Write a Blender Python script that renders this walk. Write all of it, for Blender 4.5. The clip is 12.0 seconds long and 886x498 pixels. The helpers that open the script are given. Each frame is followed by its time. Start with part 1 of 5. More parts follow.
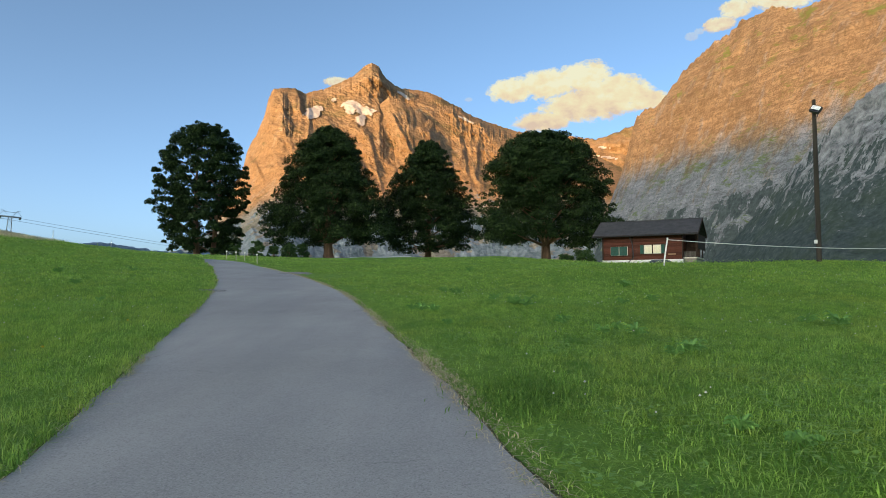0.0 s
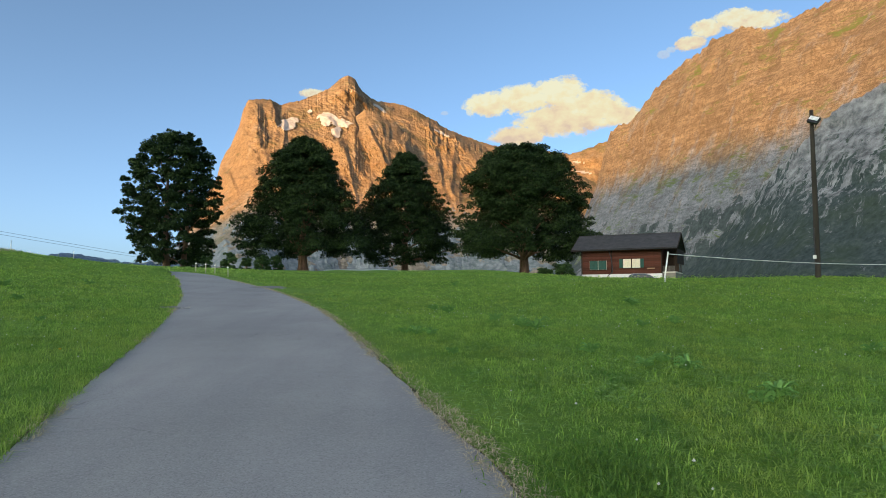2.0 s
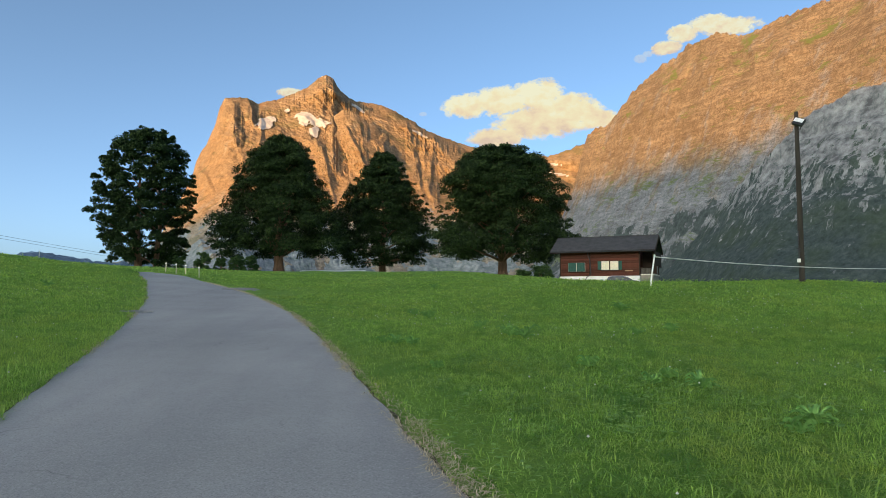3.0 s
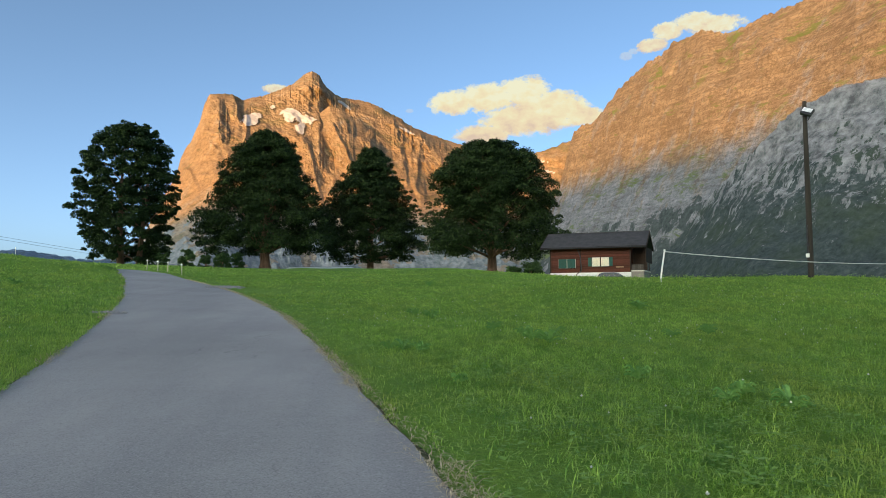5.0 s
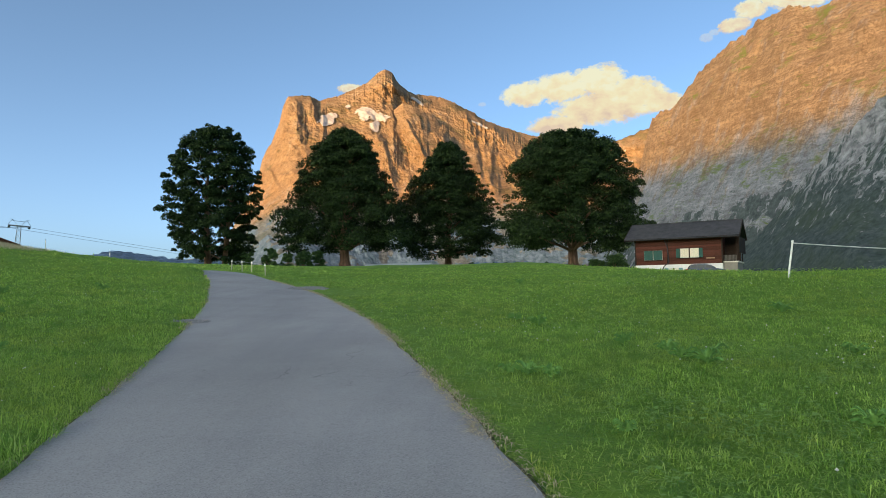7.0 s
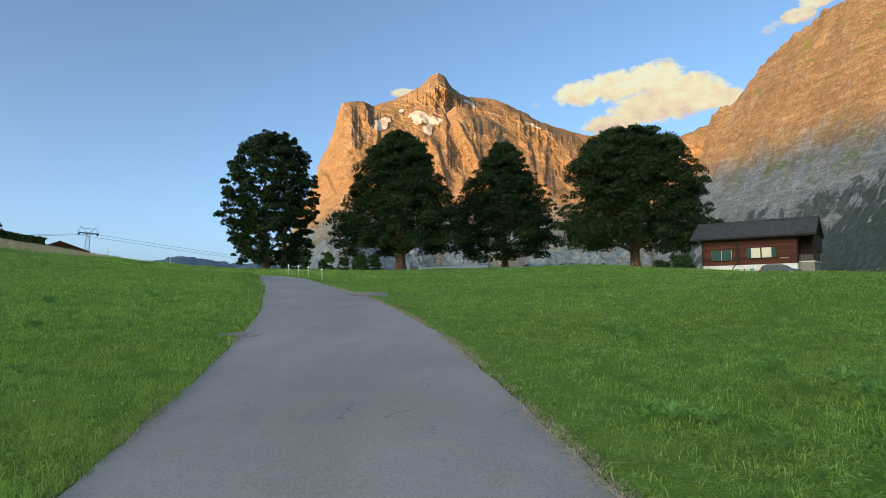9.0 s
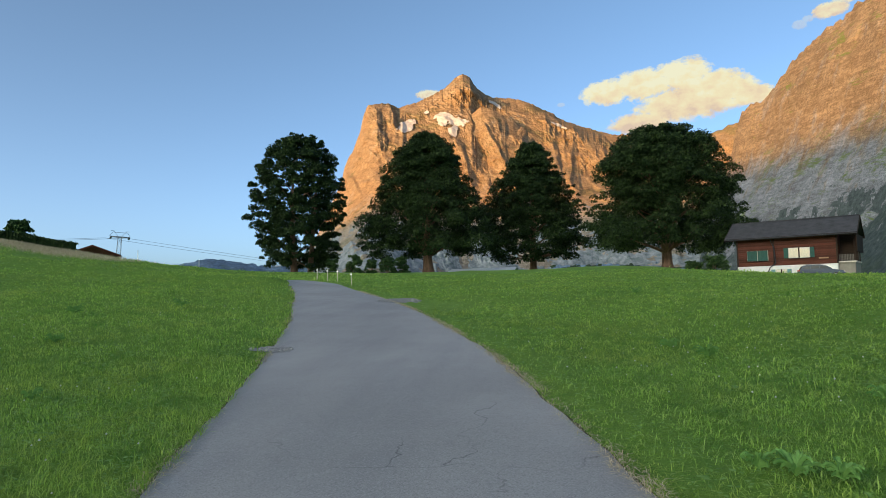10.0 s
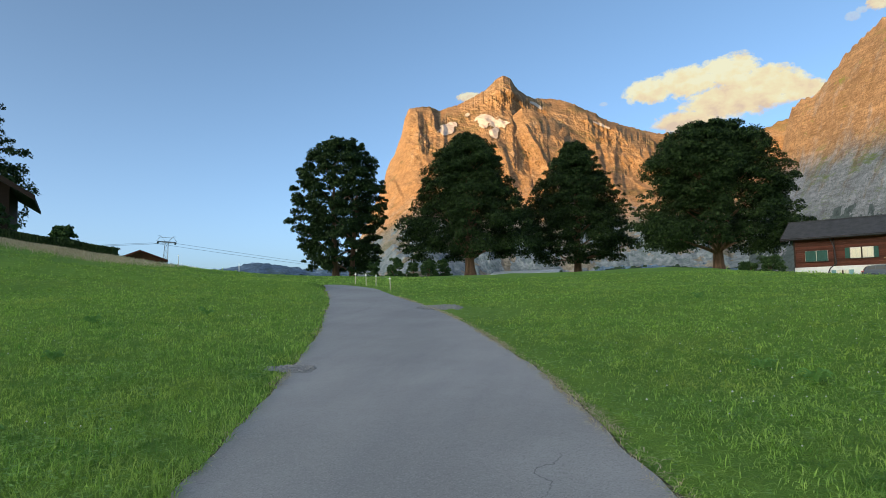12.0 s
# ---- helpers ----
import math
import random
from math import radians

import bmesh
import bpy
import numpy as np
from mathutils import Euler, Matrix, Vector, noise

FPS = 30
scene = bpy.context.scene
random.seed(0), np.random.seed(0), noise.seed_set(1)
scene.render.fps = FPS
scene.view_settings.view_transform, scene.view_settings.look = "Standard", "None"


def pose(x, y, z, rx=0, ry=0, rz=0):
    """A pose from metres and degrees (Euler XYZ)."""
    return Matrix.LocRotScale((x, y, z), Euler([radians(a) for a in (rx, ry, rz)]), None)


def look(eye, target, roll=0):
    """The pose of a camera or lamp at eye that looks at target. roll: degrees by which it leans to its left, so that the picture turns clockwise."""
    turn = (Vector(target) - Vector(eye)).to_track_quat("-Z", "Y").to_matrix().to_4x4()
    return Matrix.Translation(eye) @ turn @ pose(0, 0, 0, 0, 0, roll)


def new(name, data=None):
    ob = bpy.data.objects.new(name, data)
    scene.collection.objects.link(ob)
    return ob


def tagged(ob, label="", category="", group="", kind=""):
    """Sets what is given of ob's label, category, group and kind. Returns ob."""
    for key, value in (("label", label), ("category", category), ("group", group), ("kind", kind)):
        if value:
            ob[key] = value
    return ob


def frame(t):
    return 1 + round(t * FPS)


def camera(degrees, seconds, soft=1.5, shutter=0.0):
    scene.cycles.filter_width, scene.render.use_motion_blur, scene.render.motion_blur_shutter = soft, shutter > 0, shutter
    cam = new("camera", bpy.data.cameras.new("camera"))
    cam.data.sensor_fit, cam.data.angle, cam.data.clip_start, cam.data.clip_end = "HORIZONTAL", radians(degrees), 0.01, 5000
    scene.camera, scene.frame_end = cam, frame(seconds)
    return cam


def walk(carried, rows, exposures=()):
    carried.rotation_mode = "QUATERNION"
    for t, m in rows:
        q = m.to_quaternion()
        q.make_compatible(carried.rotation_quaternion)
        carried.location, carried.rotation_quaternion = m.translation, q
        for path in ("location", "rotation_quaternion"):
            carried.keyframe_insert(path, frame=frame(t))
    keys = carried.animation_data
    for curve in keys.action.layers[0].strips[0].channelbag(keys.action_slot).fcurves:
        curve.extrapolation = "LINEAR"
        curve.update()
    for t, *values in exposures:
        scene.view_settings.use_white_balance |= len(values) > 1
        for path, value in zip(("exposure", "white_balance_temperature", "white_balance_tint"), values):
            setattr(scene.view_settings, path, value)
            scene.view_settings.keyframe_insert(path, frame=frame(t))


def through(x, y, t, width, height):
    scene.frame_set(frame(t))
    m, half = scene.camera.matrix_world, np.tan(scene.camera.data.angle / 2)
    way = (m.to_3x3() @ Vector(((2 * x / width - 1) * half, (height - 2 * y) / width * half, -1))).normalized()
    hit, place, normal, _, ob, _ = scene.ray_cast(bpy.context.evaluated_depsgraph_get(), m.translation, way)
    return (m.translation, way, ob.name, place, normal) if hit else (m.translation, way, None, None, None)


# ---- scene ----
cam = camera(66.6, 12.0, soft=0.7)
PATH = [
    (0, (0.55, -1.198, 1.261), (0.547, 0.799, 1.37), -0.3),
    (0.5, (0.413, -0.725, 1.318), (0.418, 1.271, 1.442), -0.3),
    (1, (0.311, -0.311, 1.274), (0.332, 1.684, 1.408), -0.1),
    (1.5, (0.25, 0.146, 1.372), (0.294, 2.141, 1.514), -0.1),
    (2, (0.146, 0.631, 1.382), (0.217, 2.624, 1.529), -0.1),
    (2.5, (0.116, 1.077, 1.353), (0.22, 3.069, 1.502), 0.0),
    (3, (0.103, 1.548, 1.465), (0.24, 3.538, 1.615), 0.1),
    (5, (-0.173, 2.956, 1.498), (0.003, 4.943, 1.639), -0.1),
    (5.5, (-0.23, 3.375, 1.554), (-0.092, 5.366, 1.69), -0.3),
    (6, (-0.261, 3.89, 1.641), (-0.179, 5.884, 1.772), -0.5),
    (6.5, (-0.486, 4.303, 1.61), (-0.47, 6.299, 1.736), -0.6),
    (7, (-0.635, 4.614, 1.71), (-0.682, 6.61, 1.835), -0.8),
    (9, (-1.142, 6.397, 1.827), (-1.349, 8.382, 1.962), -1.1),
    (9.5, (-1.265, 6.833, 1.967), (-1.51, 8.813, 2.105), -1.2),
    (10, (-1.542, 7.287, 2.015), (-1.825, 9.262, 2.155), -1.3),
    (10.5, (-1.691, 7.665, 1.967), (-2.012, 9.634, 2.109), -1.4),
    (11, (-1.746, 8.107, 2.098), (-2.101, 10.07, 2.242), -1.4),
    (11.5, (-1.773, 8.482, 2.03), (-2.156, 10.439, 2.176), -1.5),
    (12, (-1.814, 8.917, 2.145), (-2.219, 10.87, 2.295), -1.5),
]
walk(cam, [(t, look(eye, target, roll)) for t, eye, target, roll in PATH], [(0.0, 1.75, 6550, -4), (12.0, 1.75, 6550, -4)])

# ---- light ----
SUN_AZ, SUN_EL = -140.0, 7.0
sun_way = Vector((math.sin(radians(SUN_AZ)) * math.cos(radians(SUN_EL)), math.cos(radians(SUN_AZ)) * math.cos(radians(SUN_EL)), math.sin(radians(SUN_EL))))
world = bpy.data.worlds.new("sky")
scene.world = world
world.use_nodes = True
wn = world.node_tree.nodes
sky = wn.new("ShaderNodeTexSky")
sky.sky_type = "NISHITA"
sky.sun_disc = False
sky.sun_elevation, sky.sun_rotation = radians(SUN_EL), radians(SUN_AZ % 360)
sky.altitude, sky.air_density, sky.dust_density, sky.ozone_density = 1000, 0.37, 6.0, 1.0
wn["Background"].inputs["Strength"].default_value = 0.14
world.node_tree.links.new(sky.outputs[0], wn["Background"].inputs["Color"])
sun = new("sun", bpy.data.lights.new("sun", "SUN"))
sun.data.energy, sun.data.angle, sun.data.color = 2.5, radians(0.6), (1.0, 0.395, 0.058)
sun.matrix_world = look(sun_way * 50, (0, 0, 0))


# ---- materials ----
class Mat:
    """A node material with short helpers."""

    def __init__(self, name, rough=0.8, spec=0.3):
        self.m = bpy.data.materials.new(name)
        self.m.use_nodes = True
        self.t = self.m.node_tree
        self.b = self.t.nodes["Principled BSDF"]
        self.b.inputs["Roughness"].default_value = rough
        self.b.inputs["Specular IOR Level"].default_value = spec
        self.co = self.t.nodes.new("ShaderNodeTexCoord")

    def n(self, kind, **values):
        node = self.t.nodes.new(kind)
        for k, v in values.items():
            node.inputs[k.replace("_", " ")].default_value = v
        return node

    def link(self, a, b):
        self.t.links.new(a, b)

    def noise(self, scale, detail=4, rough=0.6, stretch=(1, 1, 1), turn=(0, 0, 0), shift=(0, 0, 0), space="Object", distort=0.0):
        mp = self.n("ShaderNodeMapping", Scale=stretch, Rotation=tuple(radians(a) for a in turn), Location=shift)
        self.link(self.co.outputs[space], mp.inputs["Vector"])
        nt = self.n("ShaderNodeTexNoise", Scale=scale, Detail=detail, Roughness=rough, Distortion=distort)
        self.link(mp.outputs[0], nt.inputs["Vector"])
        return nt.outputs["Fac"]

    def ramp(self, fac, *stops):
        r = self.t.nodes.new("ShaderNodeValToRGB")
        el = r.color_ramp.elements
        while len(el) < len(stops):
            el.new(0.5)
        for e, (p, c) in zip(el, stops):
            e.position = p
            e.color = (c, c, c, 1) if isinstance(c, (int, float)) else (*c, 1)
        self.link(fac, r.inputs["Fac"])
        return r.outputs["Color"]

    def mix(self, fac, a, b, how="MIX"):
        m = self.t.nodes.new("ShaderNodeMix")
        m.data_type, m.blend_type = "RGBA", how
        for sock, v in ((m.inputs[0], fac), (m.inputs[6], a), (m.inputs[7], b)):
            if isinstance(v, (int, float)):
                sock.default_value = v
            elif isinstance(v, tuple):
                sock.default_value = (*v, 1)
            else:
                self.link(v, sock)
        return m.outputs[2]

    def math(self, op, a, b=0.0):
        m = self.t.nodes.new("ShaderNodeMath")
        m.operation = op
        for sock, v in zip(m.inputs, (a, b)):
            if isinstance(v, (int, float)):
                sock.default_value = v
            else:
                self.link(v, sock)
        return m.outputs[0]

    def island(self):
        return self.t.nodes.new("ShaderNodeNewGeometry").outputs["Random Per Island"]

    def rnd(self):
        return self.t.nodes.new("ShaderNodeObjectInfo").outputs["Random"]

    def axis(self, which):
        s = self.t.nodes.new("ShaderNodeSeparateXYZ")
        self.link(self.co.outputs["Object"], s.inputs[0])
        return s.outputs[which]

    def up(self):
        g = self.t.nodes.new("ShaderNodeNewGeometry")
        s = self.t.nodes.new("ShaderNodeSeparateXYZ")
        self.link(g.outputs["Normal"], s.inputs[0])
        return s.outputs[2]

    def color(self, c):
        if isinstance(c, tuple):
            self.b.inputs["Base Color"].default_value = (*c, 1)
        else:
            self.link(c, self.b.inputs["Base Color"])
        return self

    def bump(self, height, strength=0.3, dist=0.02):
        bp = self.n("ShaderNodeBump", Strength=strength, Distance=dist)
        self.link(height, bp.inputs["Height"])
        self.link(bp.outputs[0], self.b.inputs["Normal"])
        return self

    def set(self, key, v):
        self.b.inputs[key].default_value = v
        return self


def leafy(name, dark, light, rough=0.55, through=0.25, tone=0.5, mottle=0.0):
    k = Mat(name, rough, 0.12)
    big = k.noise(0.35, 3)
    c = k.mix(k.island(), dark, light)
    c = k.mix(k.math("MULTIPLY", big, tone), c, tuple(0.55 * v for v in dark))
    spot = k.noise(2.4, 5, 0.7, (1, 1, 1), (0, 0, 0), (4, 9, 2))
    c = k.mix(k.ramp(spot, (0.42, 0.0), (0.68, tone)), c, tuple(min(1, a * b) for a, b in zip(light, (1.35, 1.2, 1.2))))
    if mottle:
        tuft = k.noise(5.5, 5, 0.7, (1, 0.7, 1), (0, 0, 0), (7, 3, 1))
        c = k.mix(k.ramp(tuft, (0.34, mottle), (0.50, 0.0)), c, tuple(0.68 * v for v in dark))
        c = k.mix(k.ramp(tuft, (0.52, 0.0), (0.70, mottle)), c, tuple(min(1, a * b) for a, b in zip(light, (1.15, 1.12, 1.3))))
    k.color(c)
    tr = k.t.nodes.new("ShaderNodeBsdfTranslucent")
    k.link(c, tr.inputs["Color"])
    ms = k.t.nodes.new("ShaderNodeMixShader")
    ms.inputs[0].default_value = through
    k.link(k.b.outputs[0], ms.inputs[1])
    k.link(tr.outputs[0], ms.inputs[2])
    k.link(ms.outputs[0], k.t.nodes["Material Output"].inputs["Surface"])
    return k.m


def grass_material():
    """Blades from deep to yellow green, in drifts a metre or so wide."""
    k = Mat("meadow_grass", 0.55, 0.3)
    c = k.ramp(k.island(), (0.0, (0.185, 0.350, 0.052)), (0.6, (0.370, 0.570, 0.094)), (0.94, (0.470, 0.660, 0.140)), (1.0, (0.530, 0.670, 0.210)))
    c = k.mix(k.ramp(k.noise(0.55, 4, 0.6), (0.46, 0.0), (0.66, 0.6)), c, (0.430, 0.500, 0.092))
    c = k.mix(k.ramp(k.noise(1.9, 5, 0.7, (1, 0.7, 1), (0, 0, 0), (7, 3, 1)), (0.36, 0.75), (0.52, 0.0)), c, (0.105, 0.250, 0.045))
    c = k.mix(k.ramp(k.noise(7.0, 4, 0.7, (1, 0.7, 1), (0, 0, 0), (2, 9, 1)), (0.38, 0.75), (0.50, 0.0)), c, (0.100, 0.205, 0.034))
    c = k.mix(k.ramp(k.noise(5.0, 4, 0.7, (1, 0.7, 1), (0, 0, 0), (8, 1, 4)), (0.52, 0.0), (0.66, 0.6)), c, (0.520, 0.700, 0.170))
    k.color(c)
    tr = k.t.nodes.new("ShaderNodeBsdfTranslucent")
    k.link(c, tr.inputs["Color"])
    ms = k.t.nodes.new("ShaderNodeMixShader")
    ms.inputs[0].default_value = 0.45
    k.link(k.b.outputs[0], ms.inputs[1])
    k.link(tr.outputs[0], ms.inputs[2])
    k.link(ms.outputs[0], k.t.nodes["Material Output"].inputs["Surface"])
    return k.m


def meadow_material():
    k = Mat("meadow_soil_and_turf", 0.9, 0.15)
    a = k.noise(0.22, 5, 0.65)
    b = k.noise(2.2, 6, 0.7)
    f = k.noise(24.0, 4, 0.75)
    c = k.ramp(a, (0.3, (0.190, 0.325, 0.047)), (0.5, (0.240, 0.390, 0.058)), (0.72, (0.305, 0.430, 0.075)))
    c = k.mix(k.ramp(b, (0.35, 0.0), (0.7, 0.75)), c, (0.130, 0.265, 0.045))
    c = k.mix(k.ramp(f, (0.35, 0.75), (0.62, 0.0)), c, (0.140, 0.245, 0.040))
    k.color(c)
    k.bump(k.math("ADD", f, k.math("MULTIPLY", b, 1.5)), 0.9, 0.09)
    return k.m


def asphalt_material():
    k = Mat("worn_asphalt", 0.85, 0.3)
    big = k.noise(0.35, 5, 0.6)
    streak = k.noise(0.9, 4, 0.6, (1.0, 0.15, 1), (0, 0, 12))
    grain = k.noise(75.0, 4, 0.85)
    mid = k.noise(22.0, 4, 0.7)
    c = k.ramp(big, (0.3, (0.298, 0.287, 0.272)), (0.7, (0.415, 0.400, 0.380)))
    c = k.mix(k.ramp(streak, (0.45, 0.0), (0.7, 0.5)), c, (0.235, 0.226, 0.232))
    c = k.mix(k.ramp(grain, (0.35, 0.5), (0.48, 0.0)), c, (0.14, 0.135, 0.14))
    c = k.mix(k.ramp(grain, (0.56, 0.0), (0.72, 0.75)), c, (0.44, 0.42, 0.41))
    c = k.mix(k.ramp(mid, (0.62, 0.0), (0.8, 0.4)), c, (0.31, 0.29, 0.28))
    agg = k.n("ShaderNodeTexVoronoi", Scale=95.0, Randomness=1.0)
    k.link(k.co.outputs["Object"], agg.inputs["Vector"])
    bw = k.t.nodes.new("ShaderNodeRGBToBW")
    k.link(agg.outputs["Color"], bw.inputs[0])
    c = k.mix(k.ramp(bw.outputs[0], (0.66, 0.0), (0.86, 0.36)), c, (0.48, 0.465, 0.455))
    c = k.mix(k.ramp(bw.outputs[0], (0.14, 0.4), (0.30, 0.0)), c, (0.15, 0.145, 0.145))
    vor = k.n("ShaderNodeTexVoronoi", Scale=0.55, Randomness=1.0)
    vor.feature = "DISTANCE_TO_EDGE"
    wob = k.n("ShaderNodeMapping")
    nz = k.n("ShaderNodeTexNoise", Scale=1.7, Detail=6.0)
    k.link(k.co.outputs["Object"], nz.inputs["Vector"])
    add = k.n("ShaderNodeVectorMath")
    add.operation = "MULTIPLY_ADD"
    add.inputs[1].default_value = (0.9, 0.9, 0.9)
    k.link(nz.outputs["Color"], add.inputs[0])
    k.link(k.co.outputs["Object"], add.inputs[2])
    k.link(add.outputs[0], vor.inputs["Vector"])
    crack = k.math("MULTIPLY", k.ramp(vor.outputs["Distance"], (0.0, 1.0), (0.006, 0.0)), k.ramp(k.noise(0.5, 2), (0.56, 0.0), (0.66, 1.0)))
    c = k.mix(k.math("MULTIPLY", crack, 0.7), c, (0.05, 0.046, 0.046))
    k.color(c)
    k.bump(k.math("ADD", grain, k.math("MULTIPLY", mid, 0.6)), 0.55, 0.006)
    return k.m


def rock_material(name, light, dark, green, low_tone_below, turf, strata=(0, 35, 0), scale=1.0, rib=(1.6, 1.6, 0.28), lean=12, bump=0.45, low_dark=(0.016, 0.030, 0.016), low_light=(0.042, 0.068, 0.034), ochre=0.0, seams=0.65):
    """Limestone: strata, gullies, turf on ledges, woods up to a height, and painted sun and shade tints."""
    k = Mat(name, 0.95, 0.1)
    lay = k.noise(0.010 * scale, 7, 0.68, (0.35, 0.35, 3.2), strata)
    fine = k.noise(0.045 * scale, 6, 0.7, (0.5, 0.5, 2.0), strata)
    gul = k.noise(0.008 * scale, 6, 0.66, rib, (0, lean, 0))
    c = k.ramp(lay, (0.28, dark), (0.5, tuple(0.5 * (a + b) for a, b in zip(light, dark))), (0.72, light))
    c = k.mix(k.ramp(gul, (0.36, 0.4), (0.52, 0.0)), c, tuple(0.62 * v for v in dark))
    c = k.mix(k.ramp(fine, (0.5, 0.0), (0.75, 0.55)), c, tuple(min(1, 1.22 * v) for v in light))
    # cracks drawn dark in the colour, adding shading contrast the frontal sun lacks
    seam = k.math("ABSOLUTE", k.math("SUBTRACT", k.noise(0.030 * scale, 8, 0.72, (0.45, 0.45, 1.5), strata, (9, 2, 4)), 0.5))
    c = k.mix(k.ramp(seam, (0.0, 0.7), (0.032, 0.0)), c, tuple(0.45 * v for v in dark))
    cleft = k.math("ABSOLUTE", k.math("SUBTRACT", k.noise(0.022 * scale, 8, 0.72, (2.4, 2.4, 0.38), (0, 14, 0), (2, 8, 1)), 0.5))
    c = k.mix(k.ramp(cleft, (0.0, 0.75), (0.028, 0.0)), c, tuple(0.42 * v for v in dark))
    band = k.noise(0.040 * scale, 9, 0.74, (0.30, 0.30, 2.2), strata, (1, 5, 2))
    c = k.mix(k.ramp(band, (0.36, seams), (0.48, 0.0)), c, tuple(0.5 * v for v in dark))
    c = k.mix(k.ramp(band, (0.54, 0.0), (0.66, seams)), c, tuple(min(1, 1.35 * v) for v in light))
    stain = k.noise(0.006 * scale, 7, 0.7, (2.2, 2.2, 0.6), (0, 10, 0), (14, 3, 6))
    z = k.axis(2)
    # warm sunlit tint painted in by height, on top of real ochre patches
    sun_bias = k.n("ShaderNodeMapRange")
    sun_bias.inputs["From Min"].default_value, sun_bias.inputs["From Max"].default_value = 220.0, 520.0
    sun_bias.inputs["To Min"].default_value, sun_bias.inputs["To Max"].default_value = -0.14, 0.18
    k.link(z, sun_bias.inputs["Value"])
    c = k.mix(k.ramp(k.math("ADD", stain, sun_bias.outputs[0]), (0.45, 0.0), (0.62, ochre)), c, (0.92, 0.66, 0.36), "MULTIPLY")
    patch = k.noise(0.0065 * scale, 6, 0.7, (1, 1, 1.6), (0, 28, 0), (31, 7, 3))
    led = k.math("MULTIPLY", k.ramp(k.up(), (0.38, 0.0), (0.58, 1.0)), k.ramp(patch, (0.53, 0.0), (0.60, turf)))
    c = k.mix(led, c, green)
    low = k.math("ADD", z, k.math("MULTIPLY", k.math("SUBTRACT", patch, 0.5), low_tone_below * 3.2))
    low_band = k.n("ShaderNodeMapRange")
    low_band.inputs["From Min"].default_value, low_band.inputs["From Max"].default_value = low_tone_below * 1.25, low_tone_below * 0.85
    k.link(low, low_band.inputs["Value"])
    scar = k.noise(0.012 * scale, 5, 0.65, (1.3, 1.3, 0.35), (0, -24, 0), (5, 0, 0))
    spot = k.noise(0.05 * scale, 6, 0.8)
    w = k.math("MULTIPLY", low_band.outputs[0], k.ramp(scar, (0.50, 1.0), (0.58, 0.1)))
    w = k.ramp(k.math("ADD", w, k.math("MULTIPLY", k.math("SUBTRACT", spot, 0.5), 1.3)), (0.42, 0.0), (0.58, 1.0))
    # tree tones on the cliff; on the peak, scree with shade painted in
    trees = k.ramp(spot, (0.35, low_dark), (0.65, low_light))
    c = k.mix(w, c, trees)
    k.color(c)
    k.bump(k.math("ADD", fine, k.math("ADD", lay, k.math("MULTIPLY", gul, 0.8))), bump, 13.0 / scale)
    return k.m


def plain(name, base, rough=0.7, scale=6.0, vary=0.25, stretch=(1, 1, 1), metal=0.0, bump=0.15, dist=0.01):
    k = Mat(name, rough, 0.35)
    a = k.noise(scale, 5, 0.65, stretch)
    b = k.noise(scale * 7, 3, 0.7, stretch)
    c = k.ramp(a, (0.3, tuple(v * (1 - vary) for v in base)), (0.7, tuple(min(1, v * (1 + vary)) for v in base)))
    c = k.mix(k.ramp(b, (0.5, 0.0), (0.75, 0.4)), c, tuple(v * (1 - 1.4 * vary) for v in base))
    k.color(c).set("Metallic", metal)
    k.bump(k.math("ADD", a, b), bump, dist)
    return k.m


def piece_wood(name, base, vary=0.35):
    k = Mat(name, 0.8, 0.2)
    g = k.noise(3.0, 6, 0.7, (0.4, 6, 6))
    c = k.mix(k.rnd(), tuple(v * (1 - vary) for v in base), tuple(v * (1 + vary) for v in base))
    c = k.mix(k.ramp(g, (0.35, 0.6), (0.6, 0.0)), c, tuple(0.4 * v for v in base))
    k.color(c).bump(g, 0.4, 0.01)
    return k.m


M_MEADOW = meadow_material()
M_ASPHALT = asphalt_material()
M_GRASS = grass_material()
M_WEED = leafy("broad_weed_leaf", (0.170, 0.340, 0.060), (0.350, 0.540, 0.125), 0.5, 0.25, 0.3)
M_DOCK = leafy("dock_leaf", (0.115, 0.270, 0.070), (0.290, 0.500, 0.140), 0.5, 0.2, 0.3)
M_TUFT = leafy("tuft_grass", (0.100, 0.205, 0.034), (0.25, 0.40, 0.08), 0.6, 0.45, 0.3)
M_STRAW = leafy("dry_grass", (0.42, 0.35, 0.20), (0.74, 0.65, 0.46), 0.8, 0.2, 0.25)
M_MAPLE = leafy("maple_leaf", (0.007, 0.018, 0.007), (0.054, 0.090, 0.027), 0.6, 0.2, 0.35)
M_BUSH = leafy("bush_leaf", (0.025, 0.058, 0.018), (0.080, 0.140, 0.040), 0.55, 0.2, 0.5)
M_HEDGE = leafy("hedge_leaf", (0.018, 0.038, 0.012), (0.040, 0.070, 0.018), 0.6, 0.15, 0.5)
M_BARK = plain("maple_bark", (0.165, 0.098, 0.064), 0.95, 1.5, 0.45, (1, 1, 0.25), 0, 0.8, 0.06)
M_PETAL = plain("white_petal", (0.62, 0.62, 0.56), 0.7)
M_YELLOW = plain("yellow_petal", (0.60, 0.45, 0.03), 0.7)
M_GRAVEL = plain("gravel_bed", (0.27, 0.26, 0.25), 0.95, 14, 0.35, bump=0.7, dist=0.03)
M_STONE = plain("gravel_stone", (0.31, 0.30, 0.29), 0.9, 9, 0.35)
